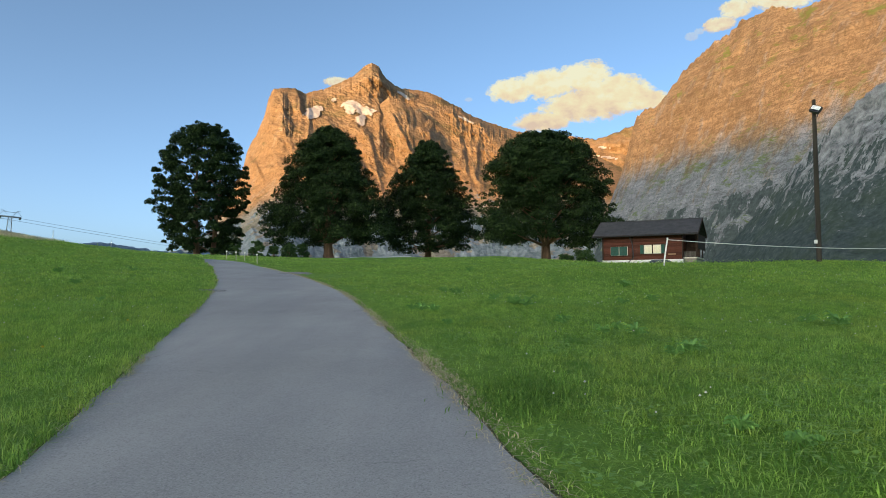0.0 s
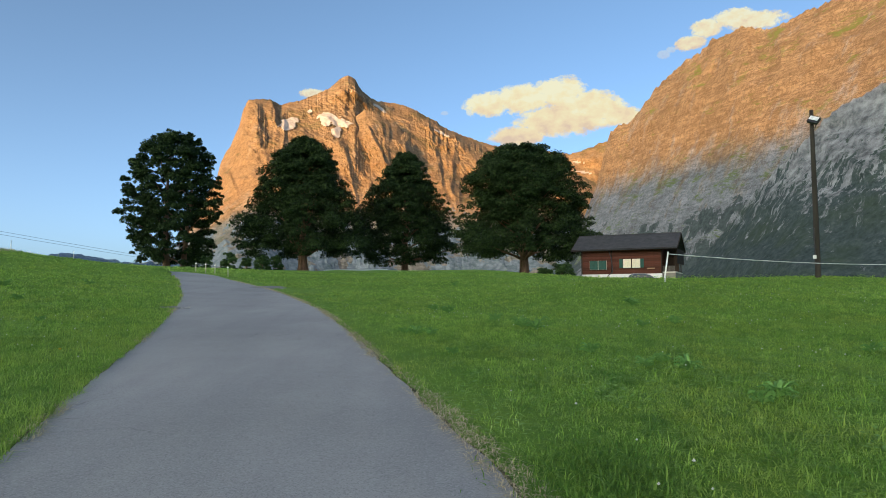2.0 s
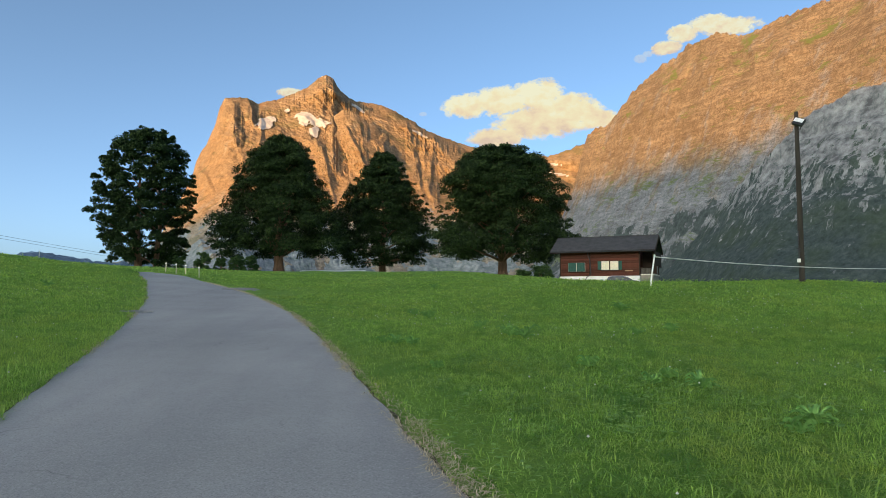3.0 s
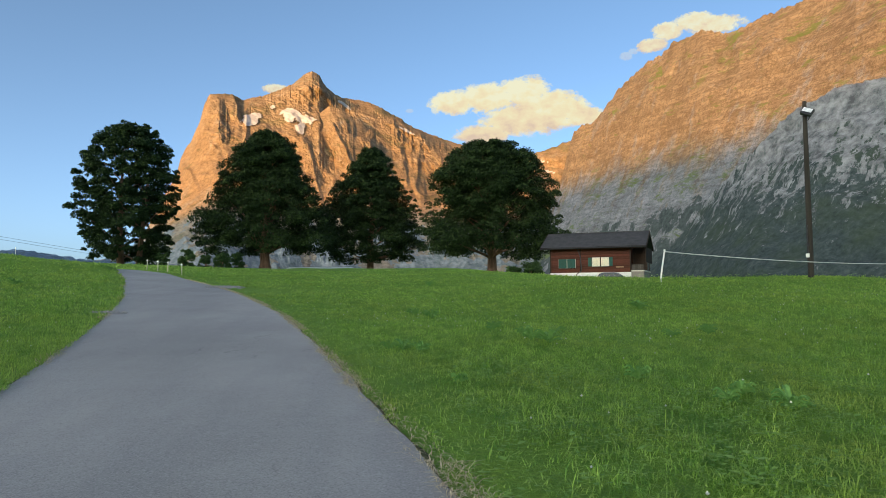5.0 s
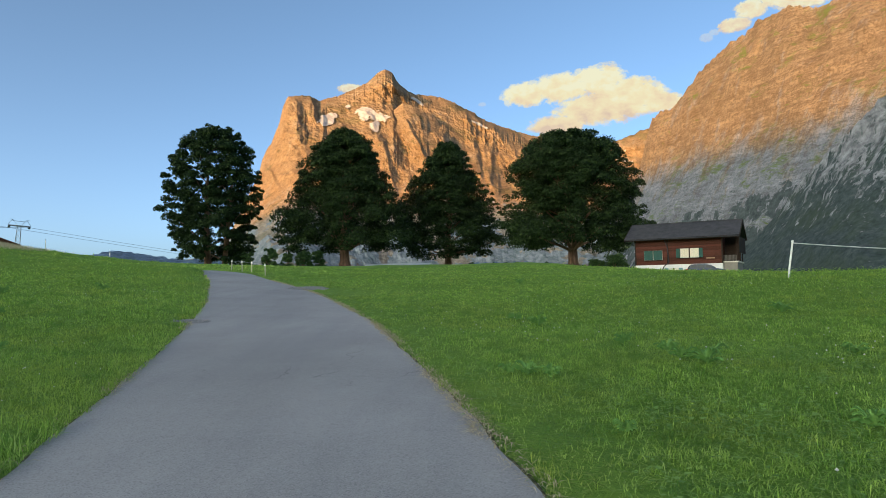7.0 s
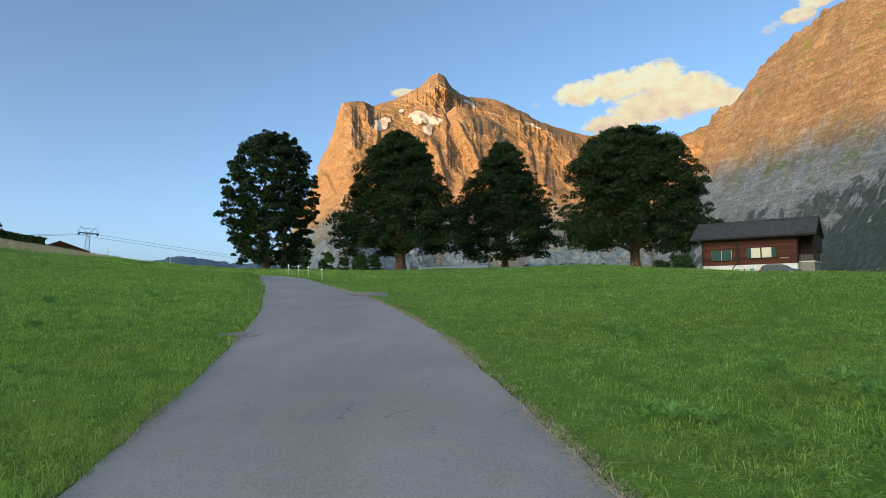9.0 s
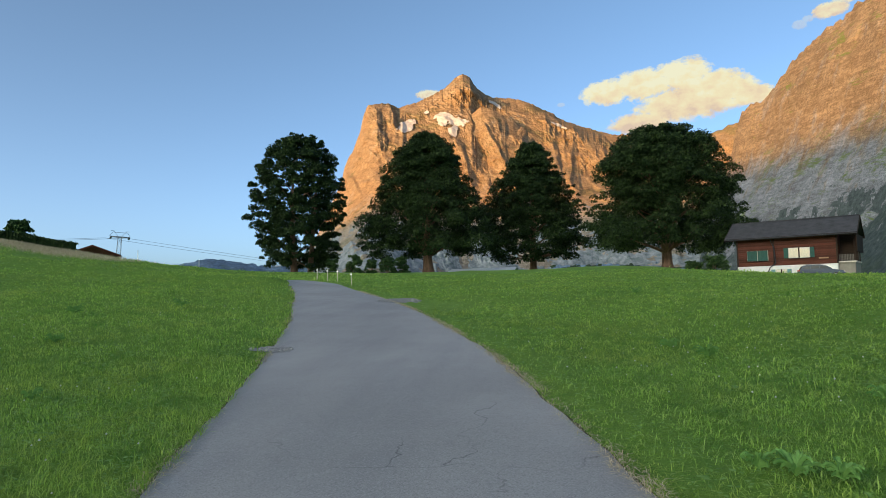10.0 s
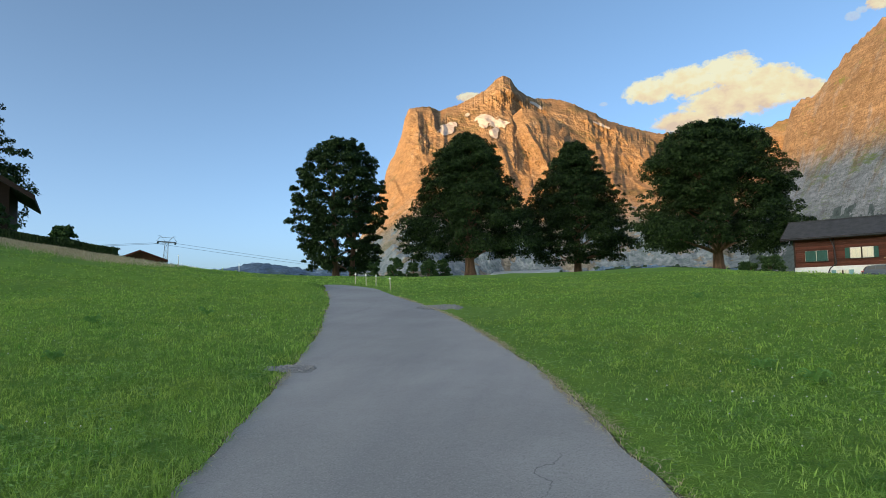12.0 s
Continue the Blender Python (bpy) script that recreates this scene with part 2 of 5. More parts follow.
# the peak's low colours are pale scree plus painted blue-grey shade
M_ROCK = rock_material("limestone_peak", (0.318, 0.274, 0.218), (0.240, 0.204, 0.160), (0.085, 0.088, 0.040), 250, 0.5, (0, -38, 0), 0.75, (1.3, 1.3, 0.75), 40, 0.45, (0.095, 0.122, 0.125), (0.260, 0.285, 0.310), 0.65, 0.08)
# blue-grey base painted for the shaded wall; the ochre tint warms its sunlit top
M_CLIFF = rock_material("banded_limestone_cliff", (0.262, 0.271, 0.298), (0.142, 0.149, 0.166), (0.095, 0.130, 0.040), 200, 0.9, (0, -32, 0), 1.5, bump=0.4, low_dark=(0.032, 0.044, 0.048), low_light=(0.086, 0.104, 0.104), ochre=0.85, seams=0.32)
# pale blue painted over these woods stands in for distance haze
M_HAZY_HILL = rock_material("hazy_wooded_hill", (0.17, 0.245, 0.35), (0.11, 0.165, 0.25), (0.12, 0.17, 0.17), 90, 0.6)


def forest_material():
    """Steep woods seen from afar, cut by pale scree runs."""
    k = Mat("steep_forest_and_scree", 0.95, 0.1)
    spot = k.noise(0.075, 6, 0.8)
    big = k.noise(0.012, 5, 0.6)
    # forest and rock tones shifted to blue as painted haze
    c = k.ramp(spot, (0.34, (0.030, 0.045, 0.049)), (0.52, (0.066, 0.088, 0.090)), (0.7, (0.120, 0.146, 0.142)))
    c = k.mix(k.ramp(big, (0.45, 0.0), (0.7, 0.6)), c, (0.060, 0.085, 0.048))
    run = k.noise(0.028, 9, 0.72, (2.4, 2.4, 0.30), (0, 38, 12), (3, 1, 0))
    rock = k.ramp(k.noise(0.05, 5, 0.7), (0.34, (0.10, 0.106, 0.118)), (0.66, (0.36, 0.37, 0.395)))
    z = k.n("ShaderNodeMapRange")
    z.inputs["From Min"].default_value, z.inputs["From Max"].default_value = 80.0, 370.0
    z.inputs["To Min"].default_value, z.inputs["To Max"].default_value = -0.13, 0.20
    k.link(k.axis(2), z.inputs["Value"])
    c = k.mix(k.ramp(k.math("ADD", run, z.outputs[0]), (0.505, 0.0), (0.55, 1.0)), c, rock)
    k.color(c)
    k.bump(spot, 0.8, 9.0)
    return k.m


M_FOREST = forest_material()
M_SNOW = plain("old_snow", (0.44, 0.42, 0.39), 0.6, 0.03, 0.12)


# ---- mesh helpers ----
def mesh_of(name, verts, faces, mat, smooth=False):
    """A mesh from arrays; faces may be an (n, 3) or (n, 4) array, or a list."""
    me = bpy.data.meshes.new(name)
    verts = np.asarray(verts, dtype=np.float32)
    if isinstance(faces, np.ndarray):
        n, k = faces.shape
        me.vertices.add(len(verts))
        me.vertices.foreach_set("co", verts.ravel())
        me.loops.add(n * k)
        me.loops.foreach_set("vertex_index", faces.astype(np.int32).ravel())
        me.polygons.add(n)
        me.polygons.foreach_set("loop_start", np.arange(0, n * k, k, dtype=np.int32))
        me.update(calc_edges=True)
    else:
        me.from_pydata([tuple(v) for v in verts], [], faces)
    me.materials.append(mat)
    me.polygons.foreach_set("use_smooth", np.full(len(me.polygons), smooth, dtype=bool))
    me.validate()
    return me


def part(name, data, material, parent, label=""):
    """One mesh object under a thing or a part, from a bmesh or a mesh."""
    if isinstance(data, bmesh.types.BMesh):
        me = bpy.data.meshes.new(name)
        bmesh.ops.recalc_face_normals(data, faces=data.faces)
        data.to_mesh(me)
        data.free()
        me.materials.append(material)
    else:
        me = data
    ob = new(name, me)
    ob.parent = parent
    if label:
        ob["label"] = label
    return ob


def thing(name, m, label, category, group="", kind=""):
    ob = new(name)
    ob.matrix_basis = m
    return tagged(ob, label, category, group, kind)


def box(x0, x1, y0, y1, z0, z1, bevel=0.0):
    bm = bmesh.new()
    bmesh.ops.create_cube(bm, size=1, matrix=Matrix.Translation(((x0 + x1) / 2, (y0 + y1) / 2, (z0 + z1) / 2)) @ Matrix.Diagonal((x1 - x0, y1 - y0, z1 - z0, 1)))
    if bevel:
        bmesh.ops.bevel(bm, geom=bm.edges[:], offset=bevel, segments=2, affect="EDGES", profile=0.6)
    return bm


def tube_arrays(points, radii, sides=7):
    """Vertices and quads of a tapered tube along points."""
    pts = [Vector(p) for p in points]
    vs, fs = [], []
    for i, p in enumerate(pts):
        d = (pts[min(i + 1, len(pts) - 1)] - pts[max(i - 1, 0)]).normalized()
        a = d.orthogonal().normalized()
        b = d.cross(a)
        for k in range(sides):
            w = 2 * math.pi * k / sides
            vs.append(p + (a * math.cos(w) + b * math.sin(w)) * radii[i])
    for i in range(len(pts) - 1):
        for k in range(sides):
            k2 = (k + 1) % sides
            fs.append((i * sides + k, i * sides + k2, (i + 1) * sides + k2, (i + 1) * sides + k))
    return vs, fs


def tube(points, radii, sides=7):
    vs, fs = tube_arrays(points, radii, sides)
    bm = bmesh.new()
    bv = [bm.verts.new(v) for v in vs]
    for f in fs:
        bm.faces.new([bv[i] for i in f])
    n = len(points)
    bm.faces.new([bv[k] for k in range(sides)][::-1])
    bm.faces.new([bv[(n - 1) * sides + k] for k in range(sides)])
    return bm


def prism(outline, depth, axis="y", at=0.0):
    """A flat outline of (a, b) pairs given thickness along an axis."""
    bm = bmesh.new()

    def put(a, b, d):
        return {"y": (a, d, b), "x": (d, a, b), "z": (a, b, d)}[axis]

    lo = [bm.verts.new(put(a, b, at)) for a, b in outline]
    hi = [bm.verts.new(put(a, b, at + depth)) for a, b in outline]
    bm.faces.new(lo)
    bm.faces.new(hi[::-1])
    for i in range(len(lo)):
        j = (i + 1) % len(lo)
        bm.faces.new([lo[i], hi[i], hi[j], lo[j]])
    return bm


# ---- the lie of the land ----
def smooth01(v):
    v = np.clip(v, 0, 1)
    return v * v * (3 - 2 * v)


RISE_Y = (-60, -20, 0, 20, 40, 50, 60, 75, 90, 105, 125, 150, 260, 600, 5000)
RISE_Z = (-3.62, -1.22, -0.02, 1.18, 2.38, 3.0, 3.68, 4.52, 5.1, 5.5, 5.7, 5.2, -14, -70, -70)
ROAD_Y = (-60, -10, 2.5, 6, 9, 12.5, 15, 19.5, 23, 26, 29.5, 33, 36, 40)
ROAD_X = (9.0, 1.75, -0.44, -1.2, -1.96, -2.76, -3.37, -4.6, -5.72, -6.75, -8.1, -9.55, -10.95, -12.95)


def soft_interp(v, xs, zs, w):
    """Piecewise lines with rounded corners."""
    return sum(np.interp(v + d * w, xs, zs) for d in (-1, -0.5, 0, 0.5, 1)) / 5


def road_x(y):
    return soft_interp(y, ROAD_Y, ROAD_X, 1.5)


def land(x, y):
    x, y = np.asarray(x, float), np.asarray(y, float)
    z = soft_interp(y, RISE_Y, RISE_Z, 5.0) + 0.0113 * np.clip(x, -10, 10)
    u = np.clip(-(x + 3), 0, 140)
    bank = soft_interp(u, (-9, 0, 4.5, 9, 20, 30, 38, 60, 140), (0, 0, 0.14, 0.46, 1.05, 2.7, 4.8, 9.0, 20.0), 2.0)
    z = z + bank * smooth01((92 - y) / 56) * smooth01((y + 40) / 40)
    ridge = 25.6 + 0.5 * (x - 9)
    z = z + 0.39 * np.exp(-(((y - ridge) / 4.6) ** 2)) * smooth01((x + 0.5) / 8) * smooth01((30 - x) / 14)
    z = z + 0.36 * np.exp(-(((y - 38.4 + 0.1 * (x + 14)) / 1.7) ** 2)) * smooth01((-x - 13.0) / 1.6) * smooth01((36 + x) / 8)
    z = z - 0.096 * np.clip(x - 7, 0, 60) * smooth01((y - 29) / 44) * smooth01((400 - y) / 200)
    z = z + 0.55 * np.exp(-(((x - 33) / 10) ** 2) - ((y - 99) / 9) ** 2)
    wave = 0.05 * np.sin(0.31 * x + 0.22 * y) + 0.04 * np.sin(0.53 * y - 0.27 * x + 1.3) + 0.02 * np.sin(1.3 * x + 0.9 * y)
    return z + wave * smooth01((np.abs(x - road_x(y)) - 1.6) / 2.5) * smooth01((300 - np.hypot(x, y)) / 100)


def steps(lo, a, b, hi, step, n):
    """Even steps from a to b, widening out to lo and hi."""
    def out(d):
        k = np.linspace(0, 1, n + 1)[1:]
        return step * n * k + (d - step * n) * k ** 4
    return np.concatenate([(a - out(a - lo))[::-1], np.arange(a, b, step), b + np.concatenate([[0], out(hi - b)])])


def road_line():
    ys = np.arange(-58, 39.4, 0.4)
    pts = [(float(road_x(y)), float(y)) for y in ys]
    x, y, turn = pts[-1][0], pts[-1][1], math.atan2(pts[-1][1] - pts[-4][1], pts[-1][0] - pts[-4][0])
    while len(pts) < len(ys) + 30:
        turn = min(turn + 0.045, radians(170))
        x, y = x + 0.4 * math.cos(turn), y + 0.4 * math.sin(turn)
        pts.append((x, y))
    return np.array(pts)


LINE = road_line()


def half_width(y):
    return np.interp(y, (3, 9, 13, 18, 23, 28, 31, 34, 37, 41), (1.5, 1.67, 1.73, 1.82, 1.8, 1.8, 1.66, 1.5, 1.34, 1.28))



def road_gap(x, y):
    """Distance from the road's middle."""
    x, y = np.atleast_1d(x).astype(float), np.atleast_1d(y).astype(float)
    best = np.full(x.shape, 1e9)
    for px, py in LINE[::2]:
        best = np.minimum(best, (x - px) ** 2 + (y - py) ** 2)
    return np.sqrt(best)


def edge_wobble(y):
    return 0.018 * np.sin(0.9 * y) + 0.014 * np.sin(2.3 * y + 1) + 0.014 * np.sin(4.9 * y)


def build_ground():
    xs = steps(-4600, -17, 13, 4600, 0.25, 46)
    ys = steps(-3000, -4, 46, 4600, 0.25, 46)
    gx, gy = np.meshgrid(xs, ys)
    z = land(gx, gy)
    near = (np.abs(gx) < 60) & (np.abs(gy) < 62)
    gap = np.full(gx.shape, 99.0)
    gap[near] = road_gap(gx[near], gy[near])
    z = z - 0.07 * smooth01((half_width(gy) + 0.14 - gap) / 0.25) + 0.03 * np.exp(-(((gap - half_width(gy) - 0.5) / 0.35) ** 2))
    n, m = gx.shape
    idx = np.arange(n * m).reshape(n, m)
    faces = np.stack([idx[:-1, :-1], idx[:-1, 1:], idx[1:, 1:], idx[1:, :-1]], -1).reshape(-1, 4)
    ob = new("ground", mesh_of("ground", np.stack([gx, gy, z], -1).reshape(-1, 3), faces, M_MEADOW, True))
    tagged(ob, "green mown alpine meadow sloping up to a low crest", "meadow", kind="structure")


def build_road():
    d = np.gradient(LINE, axis=0)
    d /= np.linalg.norm(d, axis=1)[:, None]
    side = np.stack([d[:, 1], -d[:, 0]], -1)
    s = np.arange(len(LINE)) * 0.4
    rows = []
    for w in np.linspace(-1, 1, 13):
        half = half_width(LINE[:, 1]) + edge_wobble(s + (3 if w > 0 else 0))
        p = LINE + side * (w * half)[:, None]
        z = land(p[:, 0], p[:, 1]) + 0.016 + 0.014 * (1 - w ** 2)
        rows.append(np.stack([p[:, 0], p[:, 1], z], -1))
    for w in (-1, 1):
        low = rows[0 if w < 0 else -1].copy()
        low[:, 2] -= 0.12
        rows = [low, *rows] if w < 0 else [*rows, low]
    v = np.stack(rows, 1)
    n, m = v.shape[:2]
    idx = np.arange(n * m).reshape(n, m)
    faces = np.stack([idx[:-1, :-1], idx[:-1, 1:], idx[1:, 1:], idx[1:, :-1]], -1).reshape(-1, 4)
    ob = new("road", mesh_of("road", v.reshape(-1, 3), faces, M_ASPHALT))
    tagged(ob, "narrow grey worn asphalt lane curving uphill between meadows", "road", kind="structure")


def build_verges():
    """A ragged ribbon of thatch and soil where turf meets asphalt."""
    k = Mat("thatch_and_soil", 0.95, 0.1)
    a = k.noise(9.0, 6, 0.75)
    c = k.ramp(a, (0.3, (0.055, 0.062, 0.026)), (0.52, (0.13, 0.125, 0.060)), (0.74, (0.34, 0.29, 0.18)))
    k.color(c).bump(a, 0.8, 0.03)
    d = np.gradient(LINE, axis=0)
    d /= np.linalg.norm(d, axis=1)[:, None]
    side = np.stack([d[:, 1], -d[:, 0]], -1)
    keep = (LINE[:, 1] > -3) & (LINE[:, 1] < 42)
    fine = np.linspace(0, keep.sum() - 1, keep.sum() * 5)
    base, sd = LINE[keep], side[keep]
    lx = [np.interp(fine, np.arange(len(base)), base[:, i]) for i in (0, 1)]
    sx = [np.interp(fine, np.arange(len(base)), sd[:, i]) for i in (0, 1)]
    s0 = np.interp(fine, np.arange(len(base)), (np.arange(len(LINE)) * 0.4)[keep])
    for w in (-1, 1):
        half = half_width(lx[1]) + edge_wobble(s0 + (3 if w > 0 else 0))
        rag = np.array([noise.fractal(Vector((q * 1.9, w * 5.0, 0)), 0.8, 2.2, 5) for q in s0])
        cols = []
        for off, up in ((-0.01 - 0.05 * np.clip(rag, -0.2, 1), 0.012), (0.0 + 0 * rag, 0.018), (0.03 + 0.04 * rag, 0.0), (0.07 + 0.04 * rag, -0.08)):
            x, y = lx[0] + sx[0] * w * (half + off), lx[1] + sx[1] * w * (half + off)
            cols.append(np.stack([x, y, land(x, y) + up], -1))
        v = np.stack(cols, 1)
        n, m = v.shape[:2]
        idx = np.arange(n * m).reshape(n, m)
        faces = np.stack([idx[:-1, :-1], idx[:-1, 1:], idx[1:, 1:], idx[1:, :-1]], -1).reshape(-1, 4)
        if w < 0:
            faces = faces[:, ::-1]
        tagged(new("verge", mesh_of("verge", v.reshape(-1, 3), np.ascontiguousarray(faces), k.m, True)), "ragged strip of dry thatch and soil edging the asphalt", "verge", "road verges", "structure")


build_ground()
build_road()
build_verges()


# ---- mountains and far hills ----
def mountain(name, label, az_el, dist, run, mat, rows, cols, rough, jag, foot=-60.0, steep=0.75, seed=0.0, gully=1.0, ledge=0.22, dip=0.35, broad=1.7, crisp=0.12, crag=0.0, flute=0.0, ribs=(), flat=False):
    """A rock face under a skyline given as (bearing, elevation) pairs, with a back slope. ribs are buttresses (bearing, width, height,
    lowest and highest elevation, lean): each swells from one side and breaks off on the other."""
    az0, az1 = az_el[0][0], az_el[-1][0]
    az = np.linspace(az0, az1, cols)
    el = np.interp(az, [a for a, _ in az_el], [e for _, e in az_el])
    top_d = np.interp(az, [a for a, _ in dist], [d for _, d in dist])
    span = int(cols * 2.6 / (az1 - az0))
    bell = np.exp(-0.5 * (np.arange(-3 * span, 3 * span + 1) / span) ** 2)
    el_low = np.convolve(np.pad(el, 3 * span, mode="edge"), bell / bell.sum(), mode="valid")
    verts = np.zeros((rows, cols, 3))
    back = 6
    for j in range(cols):
        a = radians(az[j])
        sx, sy = math.sin(a), math.cos(a)
        rd = top_d[j]
        n3 = noise.fractal(Vector((az[j] * 2.4 + seed, seed, 7.0)), 0.7, 2.1, 6)
        n2 = noise.fractal(Vector((az[j] * 9.0 + seed, seed, 3.0)), 0.8, 2.1, 2)
        zr = rd * math.tan(radians(el[j])) + 1.4
        zl = rd * math.tan(radians(el_low[j])) + 1.4
        tooth = rd * (n3 * 0.0035 + n2 * 0.0014) * jag
        for i in range(rows):
            s = (i - back) / (rows - 1 - back)
            if s < 0:
                d, z = rd - s * 6000, zr + tooth + s * 3500
            else:
                d, z = rd - run * s ** (1 / steep), foot + (zl - foot) * (1 - s) + (zr - zl) * max(0.0, 1 - s * 3.2) ** 1.5 + tooth * max(0.0, 1 - s * 26) ** 2
                px, pz = rd * a, z
                fade = min(1.0, s * 9)
                rib = noise.ridged_multi_fractal(Vector((px * 0.0024 + pz * 0.0032 + seed, pz * 0.0020 - px * 0.0016, seed)), 0.85, 2.1, 7, 1.0, 2.0)
                led = noise.fractal(Vector((px * 0.004 + seed, (pz + dip * px) * 0.016, 9.0 + seed)), 0.8, 2.2, 5)
                big = noise.fractal(Vector((px * 0.0016 + seed, pz * 0.0014, 5.0)), 1.0, 2.0, 4)
                fin = noise.fractal(Vector((px * 0.022 + seed, pz * 0.020 + px * 0.008, 2.0)), 0.7, 2.1, 4)
                push = gully * (rib - 1.0) * 0.5 + led * ledge + big * broad + fin * crisp
                if crag:
                    push += crag * (noise.ridged_multi_fractal(Vector((px * 0.0075 + pz * 0.002 + seed, pz * 0.0036 + 0.0012 * px, 4.0 + seed)), 0.9, 2.2, 5, 1.0, 2.0) - 1.0)
                if flute:
                    push += flute * max(0.0, 1 - s * 2.6) * (noise.ridged_multi_fractal(Vector((px * 0.013 + seed, pz * 0.0022, 6.0)), 0.9, 2.1, 4, 1.0, 2.0) - 1.0)
                d -= rough * fade * push
                view = math.degrees(math.atan2(z - 1.4, rd))
                for rib_az, wide, tall, low, high, lean in ribs:
                    u = (az[j] - rib_az - lean * (view - high)) / wide + 0.10 * n3 + 0.12 * fin
                    swell = 1 + u if -1 < u <= 0 else (1 - u / 0.4 if 0 < u < 0.4 else 0.0)
                    d -= tall * swell * min(1.0, max(0.0, (view - low) / 1.2)) * min(1.0, max(0.0, (high - view) / 0.7)) * fade
            verts[i, j] = (d * sx, d * sy, z)
    idx = np.arange(rows * cols).reshape(rows, cols)
    faces = np.stack([idx[:-1, :-1], idx[1:, :-1], idx[1:, 1:], idx[:-1, 1:]], -1).reshape(-1, 4)
    ob = new(name, mesh_of(name, verts.reshape(-1, 3), faces, mat, not flat))
    tagged(ob, label, "mountain", kind="structure")
    return verts


def snow_on(verts, spots, label):
    """Snow fields lying on a rock face: spots are (bearing, elevation, half width, half height, tilt)."""
    az = np.degrees(np.arctan2(verts[..., 0], verts[..., 1]))
    el = np.degrees(np.arctan2(verts[..., 2] - 1.4, np.hypot(verts[..., 0], verts[..., 1])))
    for a, e, w, h, tilt in spots:
        u, v = (az - a), (el - e)
        c, s = math.cos(radians(tilt)), math.sin(radians(tilt))
        u, v = u * c + v * s, v * c - u * s
        keep = np.zeros(az.shape, bool)
        r2 = (u / w) ** 2 + (v / h) ** 2
        for i, j in zip(*np.where(r2 < 2.2)):
            keep[i, j] = r2[i, j] + 0.9 * noise.fractal(Vector((az[i, j] * 2.2, el[i, j] * 2.2, a)), 1.0, 2.1, 2) < 0.9
        fs, index, vs = [], {}, []
        for i, j in zip(*np.where(keep[:-1, :-1] & keep[1:, :-1] & keep[:-1, 1:] & keep[1:, 1:])):
            f = []
            for q in ((i, j), (i + 1, j), (i + 1, j + 1), (i, j + 1)):
                if q not in index:
                    index[q] = len(vs)
                    p = verts[q]
                    vs.append(p * (1 - 9.0 / np.linalg.norm(p)) + np.array((0, 0, 3.0)))
                f.append(index[q])
            fs.append(f)
        if len(fs) > 3:
            tagged(new("snow_field", mesh_of("snow_field", vs, fs, M_SNOW, True)), label, "snow", "snow fields", "structure")


rnd_b = random.Random(31)
BUTTRESSES = [(-16.5 + 1.35 * k + rnd_b.uniform(-0.5, 0.5), rnd_b.uniform(0.6, 1.7), rnd_b.uniform(14, 42), rnd_b.uniform(3.5, 8.0), rnd_b.uniform(11.5, 15.5), rnd_b.uniform(-0.45, 0.1)) for k in range(17)]
PEAK = mountain("mountain_peak", "rugged limestone peak glowing orange in evening sun", (
    (-27, 0.5), (-24, 2.4), (-19.5, 3.4), (-18.4, 6.0), (-17.2, 8.6), (-16.7, 9.6), (-16.4, 11.0), (-15.6, 12.5), (-15.0, 14.0), (-14.7, 15.3), (-14.3, 16.1), (-13.4, 16.2), (-12.4, 16.2), (-11.7, 15.8), (-11.0, 16.1), (-10.1, 16.3), (-8.9, 16.8),
    (-7.7, 17.4), (-6.8, 18.2), (-6.1, 18.5), (-5.5, 18.2), (-5.1, 17.5), (-4.3, 16.8), (-3.5, 16.5), (-2.2, 16.4), (-0.9, 16.1), (0.3, 15.5), (1.2, 15.1), (2.2, 14.4), (3.7, 13.8), (5.1, 13.3), (7, 12.7), (10, 11.8), (13, 10.6), (17, 8.5), (24, 6)),
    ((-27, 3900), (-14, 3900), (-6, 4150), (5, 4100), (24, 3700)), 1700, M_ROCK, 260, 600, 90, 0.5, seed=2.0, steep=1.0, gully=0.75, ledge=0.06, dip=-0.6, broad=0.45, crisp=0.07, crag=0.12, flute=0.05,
    ribs=((-13.8, 2.0, 85, 10.5, 17.0, -0.06), (-12.5, 1.0, 60, 12.5, 17.0, -0.12), *BUTTRESSES, (-5.1, 5.5, 170, 14.6, 19.5, -0.16), (1.8, 3.0, 90, 10.5, 16.0, -0.42), (4.2, 2.6, 90, 8.0, 13.5, -0.42)), flat=True)
mountain("mountain_spur", "broad limestone spur in front of the peak", (
    (-15.5, 2.6), (-12.6, 5.0), (-9.8, 8.4), (-7.9, 11.3), (-6.5, 13.7), (-5.5, 15.2), (-4.6, 15.8), (-3.4, 15.4), (-1.9, 14.6), (-0.5, 13.4), (0.7, 12.1), (2.2, 10.5), (4.1, 8.3), (5.5, 6.2), (7.4, 4.0), (10, 2.5)),
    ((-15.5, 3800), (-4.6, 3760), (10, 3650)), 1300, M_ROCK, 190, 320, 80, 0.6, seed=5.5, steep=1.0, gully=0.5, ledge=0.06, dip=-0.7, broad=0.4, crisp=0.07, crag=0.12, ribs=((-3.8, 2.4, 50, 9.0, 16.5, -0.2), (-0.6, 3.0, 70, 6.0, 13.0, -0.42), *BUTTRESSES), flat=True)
snow_on(PEAK, ((-11.1, 14.3, 0.85, 0.5, 22), (-7.4, 14.8, 1.5, 0.6, -8), (-7.0, 13.9, 0.45, 0.55, 30), (-3.4, 15.9, 0.7, 0.16, -32), (2.0, 13.9, 0.8, 0.14, -25), (-9.3, 15.4, 0.3, 0.2, 25)), "patch of old snow lying in a rock basin")
